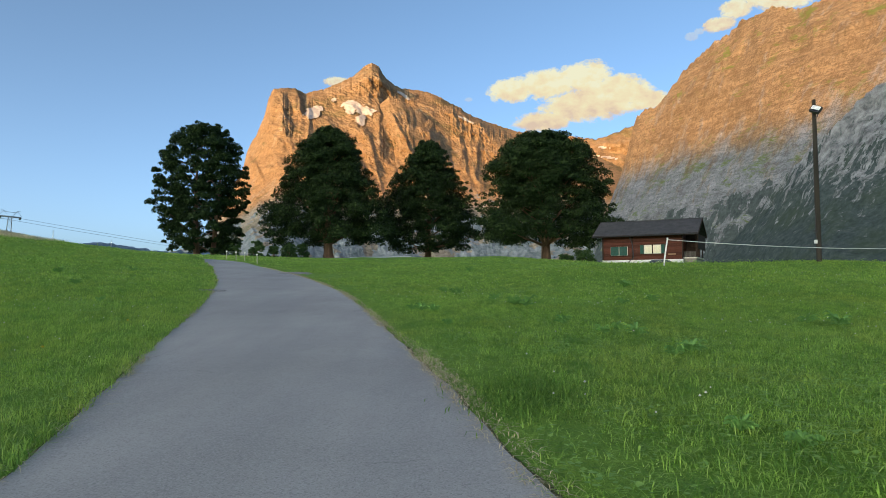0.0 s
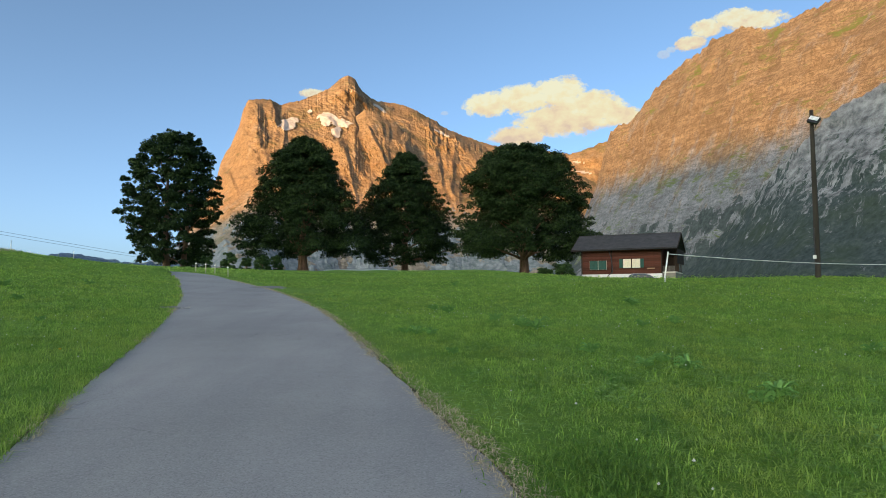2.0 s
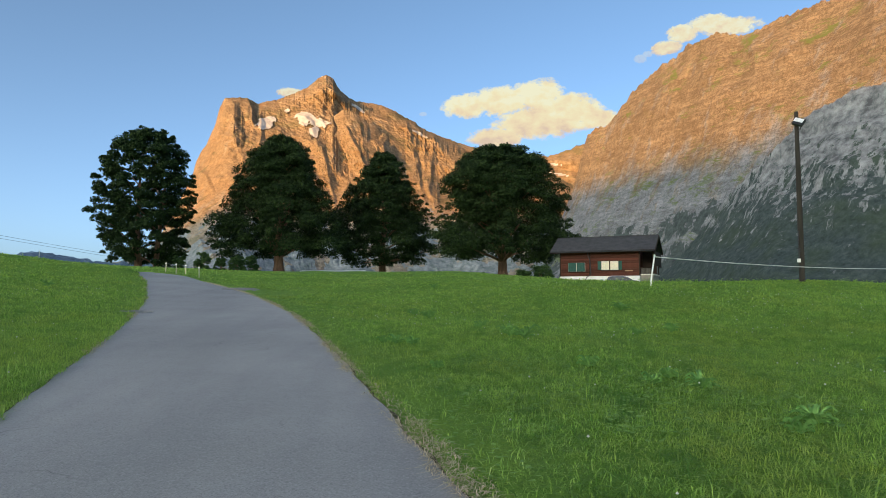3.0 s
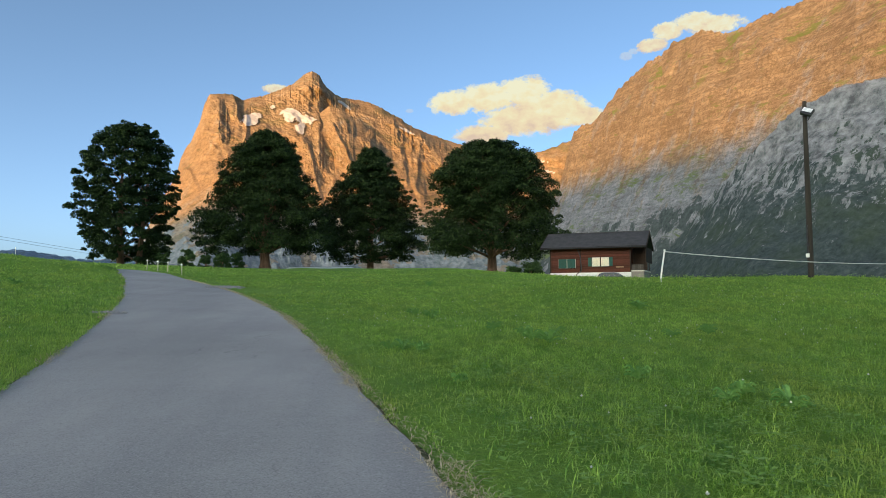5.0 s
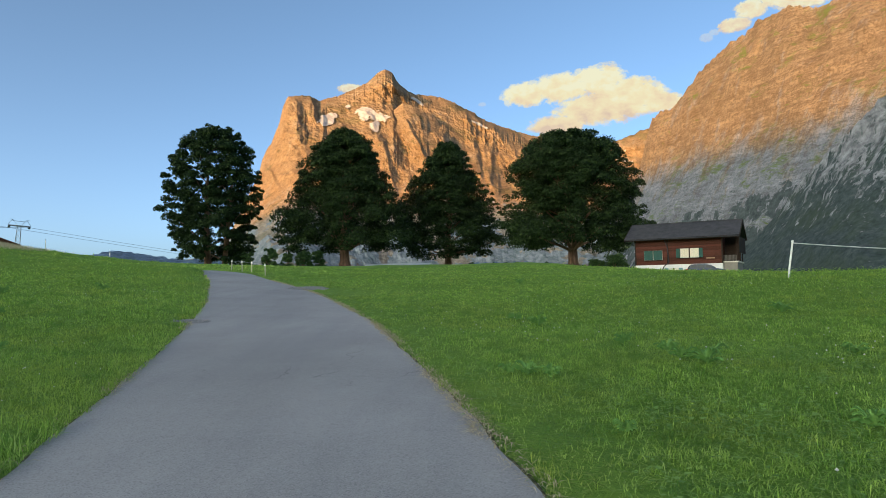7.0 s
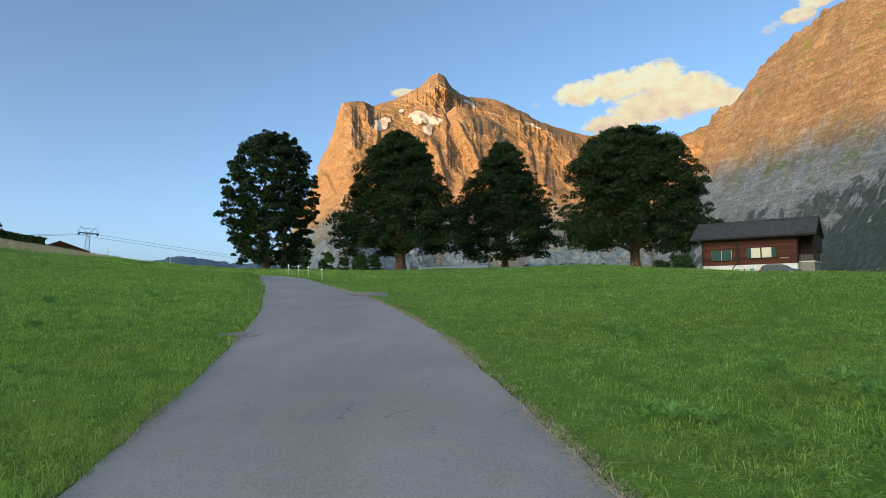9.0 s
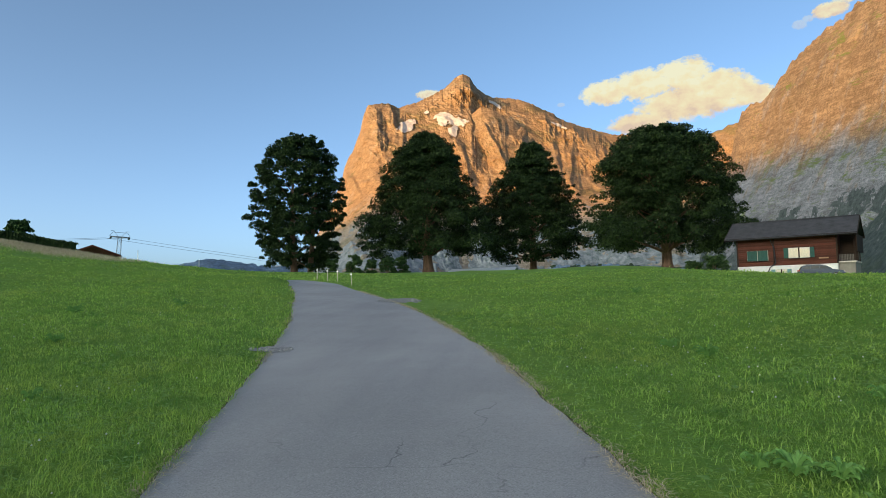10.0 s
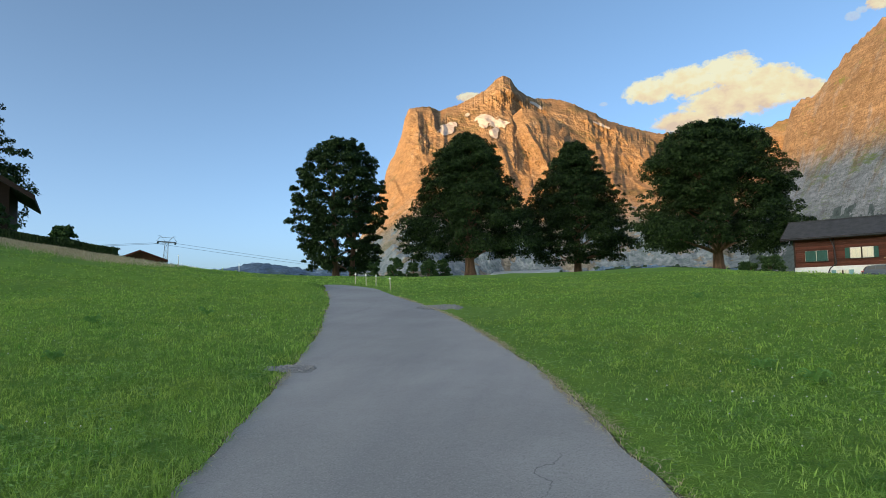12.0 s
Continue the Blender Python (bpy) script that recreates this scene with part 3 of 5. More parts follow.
GLACIER = mountain("mountain_saddle", "distant snowy mountain saddle in warm light", ((2, 9), (4.5, 12.6), (7, 12.9), (9, 12.6), (11, 12.3), (13, 12.0), (14.4, 12.4), (15.7, 12.9), (19, 12.5), (24, 9)),
                   ((2, 4500), (24, 4350)), 1000, M_ROCK, 90, 200, 110, 0.6, seed=7.0)
snow_on(GLACIER, ((6.2, 12.3, 1.4, 0.22, -14), (10.5, 11.7, 1.8, 0.16, -8), (14.0, 11.2, 1.6, 0.16, -6), (13.6, 10.5, 1.4, 0.14, -12), (8.3, 11.8, 1.2, 0.2, -15)), "glacier snow band across the far saddle")
mountain("mountain_cliff", "huge banded limestone cliff with turf ledges and woods below", (
    (12.6, 1.5), (13.3, 4.6), (13.9, 6.7), (14.9, 9.2), (15.5, 11.2), (15.9, 12.8), (16.2, 13.6), (16.8, 14.1), (17.7, 14.2), (18.8, 15.4), (20.1, 17.0), (21.2, 17.8), (22.3, 18.7), (23.4, 19.1), (24.2, 19.9), (25.6, 20.2), (26.6, 20.6), (27.6, 20.3), (28.6, 20.1),
    (29.7, 20.4), (31, 20.9), (34, 21.5), (40, 22.5), (48, 22), (58, 19), (66, 14)),
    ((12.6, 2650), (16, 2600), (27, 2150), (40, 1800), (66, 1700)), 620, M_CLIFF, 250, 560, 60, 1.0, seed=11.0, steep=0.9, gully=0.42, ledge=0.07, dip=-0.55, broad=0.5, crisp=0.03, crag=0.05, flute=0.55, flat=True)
mountain("mountain_buttress", "dark wooded buttress at the foot of the cliff", ((19, 0.5), (22.5, 2.6), (25, 5.4), (27, 8.2), (28.5, 9.6), (30.5, 11.6), (32.5, 13.6), (36, 15.2), (44, 15.5), (56, 11), (66, 6)),
         ((19, 1750), (30, 1500), (44, 1350), (66, 1250)), 420, M_FOREST, 150, 340, 42, 1.2, seed=17.0)
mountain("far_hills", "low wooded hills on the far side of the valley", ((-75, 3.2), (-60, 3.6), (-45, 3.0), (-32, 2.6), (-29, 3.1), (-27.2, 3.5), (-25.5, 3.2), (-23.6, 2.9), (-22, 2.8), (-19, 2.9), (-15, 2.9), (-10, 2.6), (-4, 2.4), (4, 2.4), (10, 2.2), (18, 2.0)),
         ((-75, 2700), (-20, 2900), (18, 2500)), 700, M_HAZY_HILL, 60, 420, 60, 1.0, seed=23.0, crisp=0.25)


def west_ridge():
    """The range behind the walker whose shadow lies over the valley."""
    along = np.array((math.sin(radians(SUN_AZ)), math.cos(radians(SUN_AZ))))
    cross = np.array((along[1], -along[0]))
    if cross[1] < 0:
        cross = -cross
    qs = np.linspace(-4600, 4200, 160)
    tops = np.interp(qs, (-4600, -1400, 200, 500, 1030, 1690, 2230, 2560, 4200), (1741, 1806, 1833, 1859, 1921, 1891, 1843, 1773, 1701))
    vs = []
    for q, h in zip(qs, tops):
        h = h + 22 * noise.fractal(Vector((q * 0.004, 4.0, 0)), 0.9, 2.0, 5)
        for back, z in ((-2400, -80), (-1100, 0.55 * h), (0, h), (1100, 0.5 * h), (2400, -80)):
            p = along * (10000 + back) + cross * q
            vs.append((p[0], p[1], z))
    idx = np.arange(160 * 5).reshape(160, 5)
    faces = np.stack([idx[:-1, :-1], idx[1:, :-1], idx[1:, 1:], idx[:-1, 1:]], -1).reshape(-1, 4)
    tagged(new("mountain_range_west", mesh_of("mountain_range_west", vs, faces, M_HAZY_HILL, True)), "wooded mountain range closing the valley to the west", "mountain", kind="structure")


west_ridge()


def cloud(name, az, el, w, h, dist, seed, thick=1.0, lobes=((0, 0, 1, 1),)):
    """A far evening cloud: a curved sheet whose ragged outline comes from noise."""
    k = Mat("cloud_" + name, 1.0, 0.0)
    sep = k.t.nodes.new("ShaderNodeSeparateXYZ")
    k.link(k.co.outputs["Object"], sep.inputs[0])
    best = None
    for cx, cy, rx, ry in lobes:
        dx = k.math("POWER", k.math("ABSOLUTE", k.math("DIVIDE", k.math("SUBTRACT", sep.outputs[0], cx), rx)), 2.0)
        dy = k.math("POWER", k.math("ABSOLUTE", k.math("DIVIDE", k.math("SUBTRACT", sep.outputs[2], cy), ry)), 2.0)
        f = k.math("SUBTRACT", 1.0, k.math("ADD", dx, dy))
        best = f if best is None else k.math("MAXIMUM", best, f)
    puff = k.noise(3.0, 9, 0.6, (1.6, 1, 1.0), (0, 0, 0), (seed, 0, seed * 2))
    wisp = k.noise(9.0, 6, 0.65, (1.7, 1, 1.0), (0, 0, 0), (seed, 3, 0))
    val = k.math("ADD", k.math("MULTIPLY", best, 0.85), k.math("ADD", k.math("MULTIPLY", k.math("SUBTRACT", puff, 0.5), 1.25), k.math("MULTIPLY", k.math("SUBTRACT", wisp, 0.5), 1.0)))
    alpha = k.math("MULTIPLY", k.ramp(val, (0.0, 0.0), (0.14, 0.5), (0.38, 1.0)), thick)
    shade = k.noise(3.0, 7, 0.6, (1.6, 1, 1.0), (0, 0, 0), (seed + 0.10, 0, seed * 2 + 0.12))
    # sunlit tops and shaded undersides painted by height and noise
    mixv = k.math("ADD", k.math("MULTIPLY", sep.outputs[2], 0.45), k.math("ADD", k.math("MULTIPLY", k.math("SUBTRACT", shade, 0.5), -2.4), 0.60))
    col = k.ramp(mixv, (0.12, (0.82, 0.60, 0.50)), (0.42, (0.96, 0.74, 0.54)), (0.72, (1.0, 0.84, 0.59)), (0.95, (1.0, 0.90, 0.70)))
    # the sheet's own glow replaces sunlight on the cloud
    em = k.n("ShaderNodeEmission", Strength=0.275)
    k.link(col, em.inputs["Color"])
    tr = k.t.nodes.new("ShaderNodeBsdfTransparent")
    ms = k.t.nodes.new("ShaderNodeMixShader")
    k.link(alpha, ms.inputs[0])
    k.link(tr.outputs[0], ms.inputs[1])
    k.link(em.outputs[0], ms.inputs[2])
    k.link(ms.outputs[0], k.t.nodes["Material Output"].inputs["Surface"])
    n = 24
    g = np.linspace(-1.3, 1.3, n)
    gx, gz = np.meshgrid(g, g)
    gy = 0.12 * (gx ** 2 + gz ** 2)
    idx = np.arange(n * n).reshape(n, n)
    faces = np.stack([idx[:-1, :-1], idx[:-1, 1:], idx[1:, 1:], idx[1:, :-1]], -1).reshape(-1, 4)
    ob = new("backdrop_cloud", mesh_of("backdrop_cloud", np.stack([gx, gy, gz], -1).reshape(-1, 3), faces, k.m, True))
    a, r = radians(az), dist
    sx, sz = r * math.tan(radians(w)), r * math.tan(radians(h))
    ob.matrix_basis = Matrix.Translation((r * math.sin(a), r * math.cos(a), 1.4 + r * math.tan(radians(el)))) @ Matrix.Rotation(-a, 4, "Z") @ Matrix.Diagonal((sx, sz, sz, 1))
    ob.visible_shadow = True
    tagged(ob, "evening cloud with cream top and peach underside", "cloud", "evening clouds", "structure")


cloud("main", 10.8, 15.3, 8.0, 3.6, 4600, 3.3, 1.0, ((-0.62, 0.34, 0.30, 0.34), (-0.25, 0.42, 0.40, 0.40), (0.16, 0.55, 0.32, 0.42), (0.46, 0.10, 0.42, 0.50), (0.76, -0.08, 0.30, 0.24), (0.14, -0.15, 0.50, 0.42), (-0.30, -0.48, 0.32, 0.26)))
cloud("small", -9.2, 16.9, 1.5, 0.8, 4700, 8.1, 0.9, ((0.1, 0, 0.8, 0.6),))
cloud("ridge", 25.0, 20.6, 4.2, 2.0, 4500, 5.7, 0.95, ((-0.55, -0.35, 0.32, 0.32), (-0.25, 0.15, 0.32, 0.42), (0.25, 0.45, 0.45, 0.40), (0.6, 0.2, 0.6, 0.4)))
cloud("wisp", 20.6, 19.3, 1.4, 1.0, 4550, 1.9, 0.3, ((0, 0, 0.42, 0.4), (0.4, 0.35, 0.3, 0.3)))
cloud("puff", 2.2, 15.6, 0.8, 0.5, 4650, 6.2, 0.25, ((0, 0, 0.45, 0.4),))

# ---- trees ----
def leaf_cloud(centers, radii, count, size, rng, drop=0.25):
    """Leaf clumps: small bent leaves scattered over flattened balls."""
    per = np.maximum((count * radii ** 1.7 / np.sum(radii ** 1.7)).astype(int), 8)
    c = np.repeat(centers, per, axis=0)
    r = np.repeat(radii, per)
    n = len(c)
    d = rng.normal(size=(n, 3))
    d /= np.linalg.norm(d, axis=1)[:, None]
    d[:, 2] = np.where(d[:, 2] < -0.3, -d[:, 2] * 0.6, d[:, 2])
    rad = r * np.where(rng.uniform(0, 1, n) < 0.75, rng.uniform(0.78, 1.06, n), rng.uniform(0.3, 0.8, n))
    p = c + d * rad[:, None] * np.array((1, 1, 0.62))
    p[:, 2] -= drop * r * (d[:, 0] ** 2 + d[:, 1] ** 2)
    nrm = d + rng.normal(scale=0.55, size=(n, 3)) + np.array((0, 0, 0.35))
    nrm /= np.linalg.norm(nrm, axis=1)[:, None]
    t = np.cross(nrm, rng.normal(size=(n, 3)))
    t /= np.linalg.norm(t, axis=1)[:, None] + 1e-9
    b = np.cross(nrm, t)
    s = size * rng.uniform(0.55, 1.25, n)[:, None]
    v = np.stack([p - t * s - b * s * 0.6, p - t * s * 0.6 + b * s * 0.75 + nrm * s * 0.2, p + t * s - nrm * s * 0.25], 1).reshape(-1, 3)
    return v, np.arange(n * 3).reshape(n, 3)


def maple(x, y, height, half, profile, seed, label, stems=((0, 0),), trunk_r=0.75, leaves=26000, clear=0.12, clumps=120, name="maple_tree", leaf=0.21, flat=0.0):
    """A broad old tree: stems, limbs reaching the clumps, and a crown of leaf clumps whose outline follows profile(h)."""
    rng = np.random.default_rng(seed)
    rnd = random.Random(seed)
    ob = thing(name, pose(x, y, float(land(x, y)) - 0.15), label, "tree", "row of old maples" if name == "maple_tree" else "")
    cs, rs = [], []
    for i in range(clumps):
        h = clear + (1 - clear) * ((i + 0.5) / clumps) ** 0.92
        h = min(0.965, h + rnd.uniform(-0.03, 0.03))
        a = i * 2.39996 + rnd.uniform(-0.4, 0.4)
        out = profile(h) * half * (1 + 0.13 * math.sin(3 * a + seed) + 0.12 * math.sin(5 * a + 9 * h + seed) + rnd.uniform(-0.1, 0.1))
        r = half * rnd.choice((0.10, 0.12, 0.15, 0.19)) * (0.8 + 0.35 * profile(h))
        k = max(0.0, out - r * 0.6) * math.sqrt(rnd.uniform(0.30, 1.0))
        cs.append((k * math.cos(a) * (1 - flat * (math.cos(a) > 0)), k * math.sin(a), h * height - r * 0.2))
        rs.append(r)
    # small sprays that stand out of the crown and break its outline
    for i in range(240):
        h = clear + (0.99 - clear) * rnd.random()
        a = rnd.uniform(0, 6.283)
        r = half * rnd.uniform(0.035, 0.085)
        k = profile(h) * half * rnd.uniform(0.84, 1.08)
        cs.append((k * math.cos(a), k * math.sin(a), h * height))
        rs.append(r)
    cs, rs = np.array(cs), np.array(rs)
    for i, (sx, sy) in enumerate(stems):
        top = height * (0.80 if i == 0 else 0.7)
        pts, rad = [], []
        for k in range(9):
            f = k / 8
            pts.append((sx + 0.35 * math.sin(2.3 * f + seed + i) * f * 2 + (sx * 0.5 * f), sy + 0.3 * math.cos(3 * f + i) * f, -0.3 + f * top))
            rad.append(trunk_r * (1.45 if k == 0 else 1.0) * (1 - 0.82 * f) * (1.0 if i == 0 else 0.85))
        part("trunk", tube(pts, rad, 12), M_BARK, ob)
    order = list(range(clumps))
    rnd.shuffle(order)
    for j in order[:34]:
        c = Vector(cs[j])
        sx, sy = stems[j % len(stems)]
        z0 = max(clear * height * 0.75, c.z - (0.35 + 0.5 * rnd.random()) * math.hypot(c.x, c.y) - 0.5)
        f = z0 / height
        start = Vector((sx * (1 + 0.5 * f), sy, z0))
        mid = start.lerp(c, 0.55) + Vector((rnd.uniform(-0.5, 0.5), rnd.uniform(-0.5, 0.5), rnd.uniform(-0.2, 0.8)))
        r0 = trunk_r * rnd.uniform(0.22, 0.36) * (1 - 0.6 * f)
        part("limb", tube([start, start.lerp(mid, 0.5) + Vector((0, 0, 0.15)), mid, mid.lerp(c, 0.6), c], [r0, r0 * 0.8, r0 * 0.6, r0 * 0.38, r0 * 0.15], 6), M_BARK, ob)
    v, f = leaf_cloud(cs, rs, leaves, leaf, rng)
    part("crown", mesh_of("crown", v, f, M_MAPLE), M_MAPLE, ob)
    return ob


def curve(*pts):
    hs, ws = [p[0] for p in pts], [p[1] for p in pts]
    return lambda h: float(np.interp(h, hs, ws))


EYE0 = (0.55, -1.2, 1.26)


def from_start(az, dist):
    return EYE0[0] + dist * math.sin(radians(az)), EYE0[1] + dist * math.cos(radians(az))


X, Y = from_start(-19.75, 127)
maple(X, Y, 25.2, 7.8, curve((0.06, 0.6), (0.18, 0.9), (0.4, 1.0), (0.62, 0.98), (0.8, 0.84), (0.92, 0.62), (1, 0.3)), 11, "tall dark-green maple with twin trunks on the crest", ((-0.9, 0), (1.7, 0.4)), 0.62, 82000, 0.09, 250)
X, Y = from_start(-9.72, 129)
maple(X, Y, 26.0, 12.6, curve((0.08, 0.7), (0.2, 1.0), (0.36, 0.92), (0.52, 0.72), (0.7, 0.58), (0.86, 0.42), (0.95, 0.26), (1, 0.1)), 23, "spreading dark-green maple with a thick reddish trunk", ((0, 0),), 0.95, 112000, 0.19, 320)
X, Y = from_start(-1.35, 142)
maple(X, Y, 27.0, 10.9, curve((0.08, 0.5), (0.2, 0.92), (0.36, 1.0), (0.55, 0.86), (0.72, 0.62), (0.86, 0.38), (0.95, 0.22), (1, 0.08)), 37, "dark-green egg-shaped maple with a short trunk", ((0, 0),), 0.8, 100000, 0.165, 300)
X, Y = from_start(8.6, 126)
maple(X, Y, 25.6, 13.0, curve((0.08, 0.6), (0.2, 0.86), (0.34, 1.0), (0.5, 0.86), (0.66, 0.84), (0.82, 0.68), (0.93, 0.46), (1, 0.15)), 53, "broad dome-crowned maple with a bare reddish trunk", ((0, 0),), 0.95, 125000, 0.205, 340, flat=0.08)
maple(-75.1, 72.0, 27.0, 10.0, curve((0.05, 0.6), (0.2, 0.9), (0.45, 1.0), (0.7, 0.75), (0.9, 0.4), (1, 0.1)), 71, "dark-green tree rising behind the timber house", ((0, 0),), 0.6, 50000, 0.08, 240, name="garden_tree")


def bush(x, y, w, h, seed, label, name="bush", mat=M_BUSH, count=2600, leaf=0.16):
    rng = np.random.default_rng(seed)
    ob = thing(name, pose(x, y, float(land(x, y)) - 0.05), label, "bush")
    n = 60
    a = rng.uniform(0, 6.28, n)
    up = rng.uniform(0.06, 0.92, n)
    k = np.sqrt(rng.uniform(0, 1, n)) * w * 0.42 * np.sqrt(np.clip(1.15 - up, 0.1, 1)) * rng.uniform(0.7, 1.2, n)
    cs = np.stack([k * np.cos(a), k * np.sin(a), h * up], 1)
    v, f = leaf_cloud(cs, w * rng.uniform(0.07, 0.15, n), count, leaf, rng)
    part("foliage", mesh_of("foliage", v, f, mat), mat, ob)
    for i in range(5):
        part("stem", tube([(0.1 * i - 0.2, 0, 0), (cs[i][0] * 0.6, cs[i][1] * 0.6, cs[i][2] * 0.7), tuple(cs[i])], [0.06, 0.04, 0.015], 5), M_BARK, ob)


# young trees and shrubs beyond the crest
for i, (az, d, w, h) in enumerate(((-15.6, 112, 3.4, 3.4), (-14.2, 118, 2.8, 2.9), (-13.0, 115, 3.4, 3.2), (-11.9, 117, 3.2, 3.6), (-17.2, 120, 3.0, 3.2))):
    X, Y = from_start(az, d)
    bush(X, Y, w, h, 90 + i, "leafy green shrub under the maples on the crest", "shrub")
bush(22.9, 107.3, 4.4, 3.0, 97, "round green bush beside the timber chalet")
bush(20.4, 108.6, 3.4, 2.0, 98, "low green bush beside the timber chalet")

# ---- the chalet ----
M_LOG = piece_wood("red_brown_timber", (0.105, 0.036, 0.023))
M_DARKWOOD = piece_wood("dark_stained_wood", (0.035, 0.022, 0.016))
M_RENDER = plain("white_render", (0.74, 0.73, 0.70), 0.9, 2.0, 0.08)
M_SLATE = plain("grey_slate_roof", (0.060, 0.060, 0.066), 0.85, 1.2, 0.3, (1, 1, 1), 0, 0.4, 0.03)
M_SHUTTER = plain("green_shutter_paint", (0.013, 0.074, 0.058), 0.6, 4, 0.2)
M_GLOW_CURTAIN = plain("glowing_cream_curtain", (0.78, 0.70, 0.55), 0.9, 3, 0.1, (6, 1, 0.2))
# faint warm emission added to the cloth so the panes look bright
M_GLOW_CURTAIN.node_tree.nodes["Principled BSDF"].inputs["Emission Color"].default_value = (1.0, 0.78, 0.48, 1)
M_GLOW_CURTAIN.node_tree.nodes["Principled BSDF"].inputs["Emission Strength"].default_value = 0.07
M_FRAME = plain("pale_window_frame", (0.62, 0.58, 0.50), 0.6)
M_METAL = plain("dark_metal", (0.05, 0.05, 0.055), 0.45, 8, 0.2, metal=0.7)
M_STEEL = plain("galvanised_steel", (0.28, 0.30, 0.32), 0.5, 3, 0.2, metal=0.5)
M_GARAGE = piece_wood("brown_plank_door", (0.15, 0.065, 0.040), 0.15)


def glass_material():
    k = Mat("window_glass", 0.05, 0.5)
    k.color((0.9, 0.93, 0.95))
    k.set("Transmission Weight", 1.0).set("IOR", 1.15)
    return k.m


M_GLASS = glass_material()


def window_unit(parent, name, x, z, w, h, y, shutters=True, shut=False, shutter_mat=None, label=""):
    """Frame, two casements with curtains behind glass, and shutters folded open or closed."""
    win = part(name, box(x - w / 2 - 0.06, x + w / 2 + 0.06, y - 0.05, y + 0.03, z - h / 2 - 0.06, z + h / 2 + 0.06, 0.01), M_FRAME, parent, label)
    for sgn in (-1, 1):
        cx = x + sgn * w / 4
        if not shut:
            part("curtain", box(cx - w / 4 + 0.05, cx + w / 4 - 0.05, y - 0.066, y - 0.055, z - h / 2 + 0.03, z + h / 2 - 0.03), M_GLOW_CURTAIN, win, "drawn cream curtain")
            pane = part("pane", box(cx - w / 4 + 0.04, cx + w / 4 - 0.04, y - 0.10, y - 0.085, z - h / 2 + 0.02, z + h / 2 - 0.02), M_GLASS, win)
            pane.visible_shadow = False
            part("mullion", box(cx - 0.02, cx + 0.02, y - 0.13, y - 0.105, z - h / 2, z + h / 2), M_FRAME, win)
            if sgn > 0:
                part("centre_post", box(x - 0.08, x + 0.08, y - 0.16, y - 0.051, z - h / 2 - 0.05, z + h / 2 + 0.05, 0.01), M_DARKWOOD, win)
        if shutters:
            if shut:
                x0, x1 = (x - w / 2 - 0.02, x - 0.04) if sgn < 0 else (x + 0.04, x + w / 2 + 0.02)
            else:
                x0, x1 = (x - w / 2 - 0.62, x - w / 2 - 0.09) if sgn < 0 else (x + w / 2 + 0.09, x + w / 2 + 0.62)
            sh = part("shutter", box(x0, x1, y - 0.16, y - 0.11, z - h / 2 - 0.05, z + h / 2 + 0.05, 0.012), shutter_mat or M_SHUTTER, win, "green wooden shutter")
            for q in range(3):
                zz = z - h / 2 + h * (0.15 + 0.35 * q)
                part("batten", box(x0 + 0.03, x1 - 0.03, y - 0.185, y - 0.161, zz - 0.04, zz + 0.04), shutter_mat or M_SHUTTER, sh)
    part("sill", box(x - w / 2 - 0.12, x + w / 2 + 0.12, y - 0.20, y - 0.03, z - h / 2 - 0.14, z - h / 2 - 0.07, 0.01), M_DARKWOOD, win)
    return win


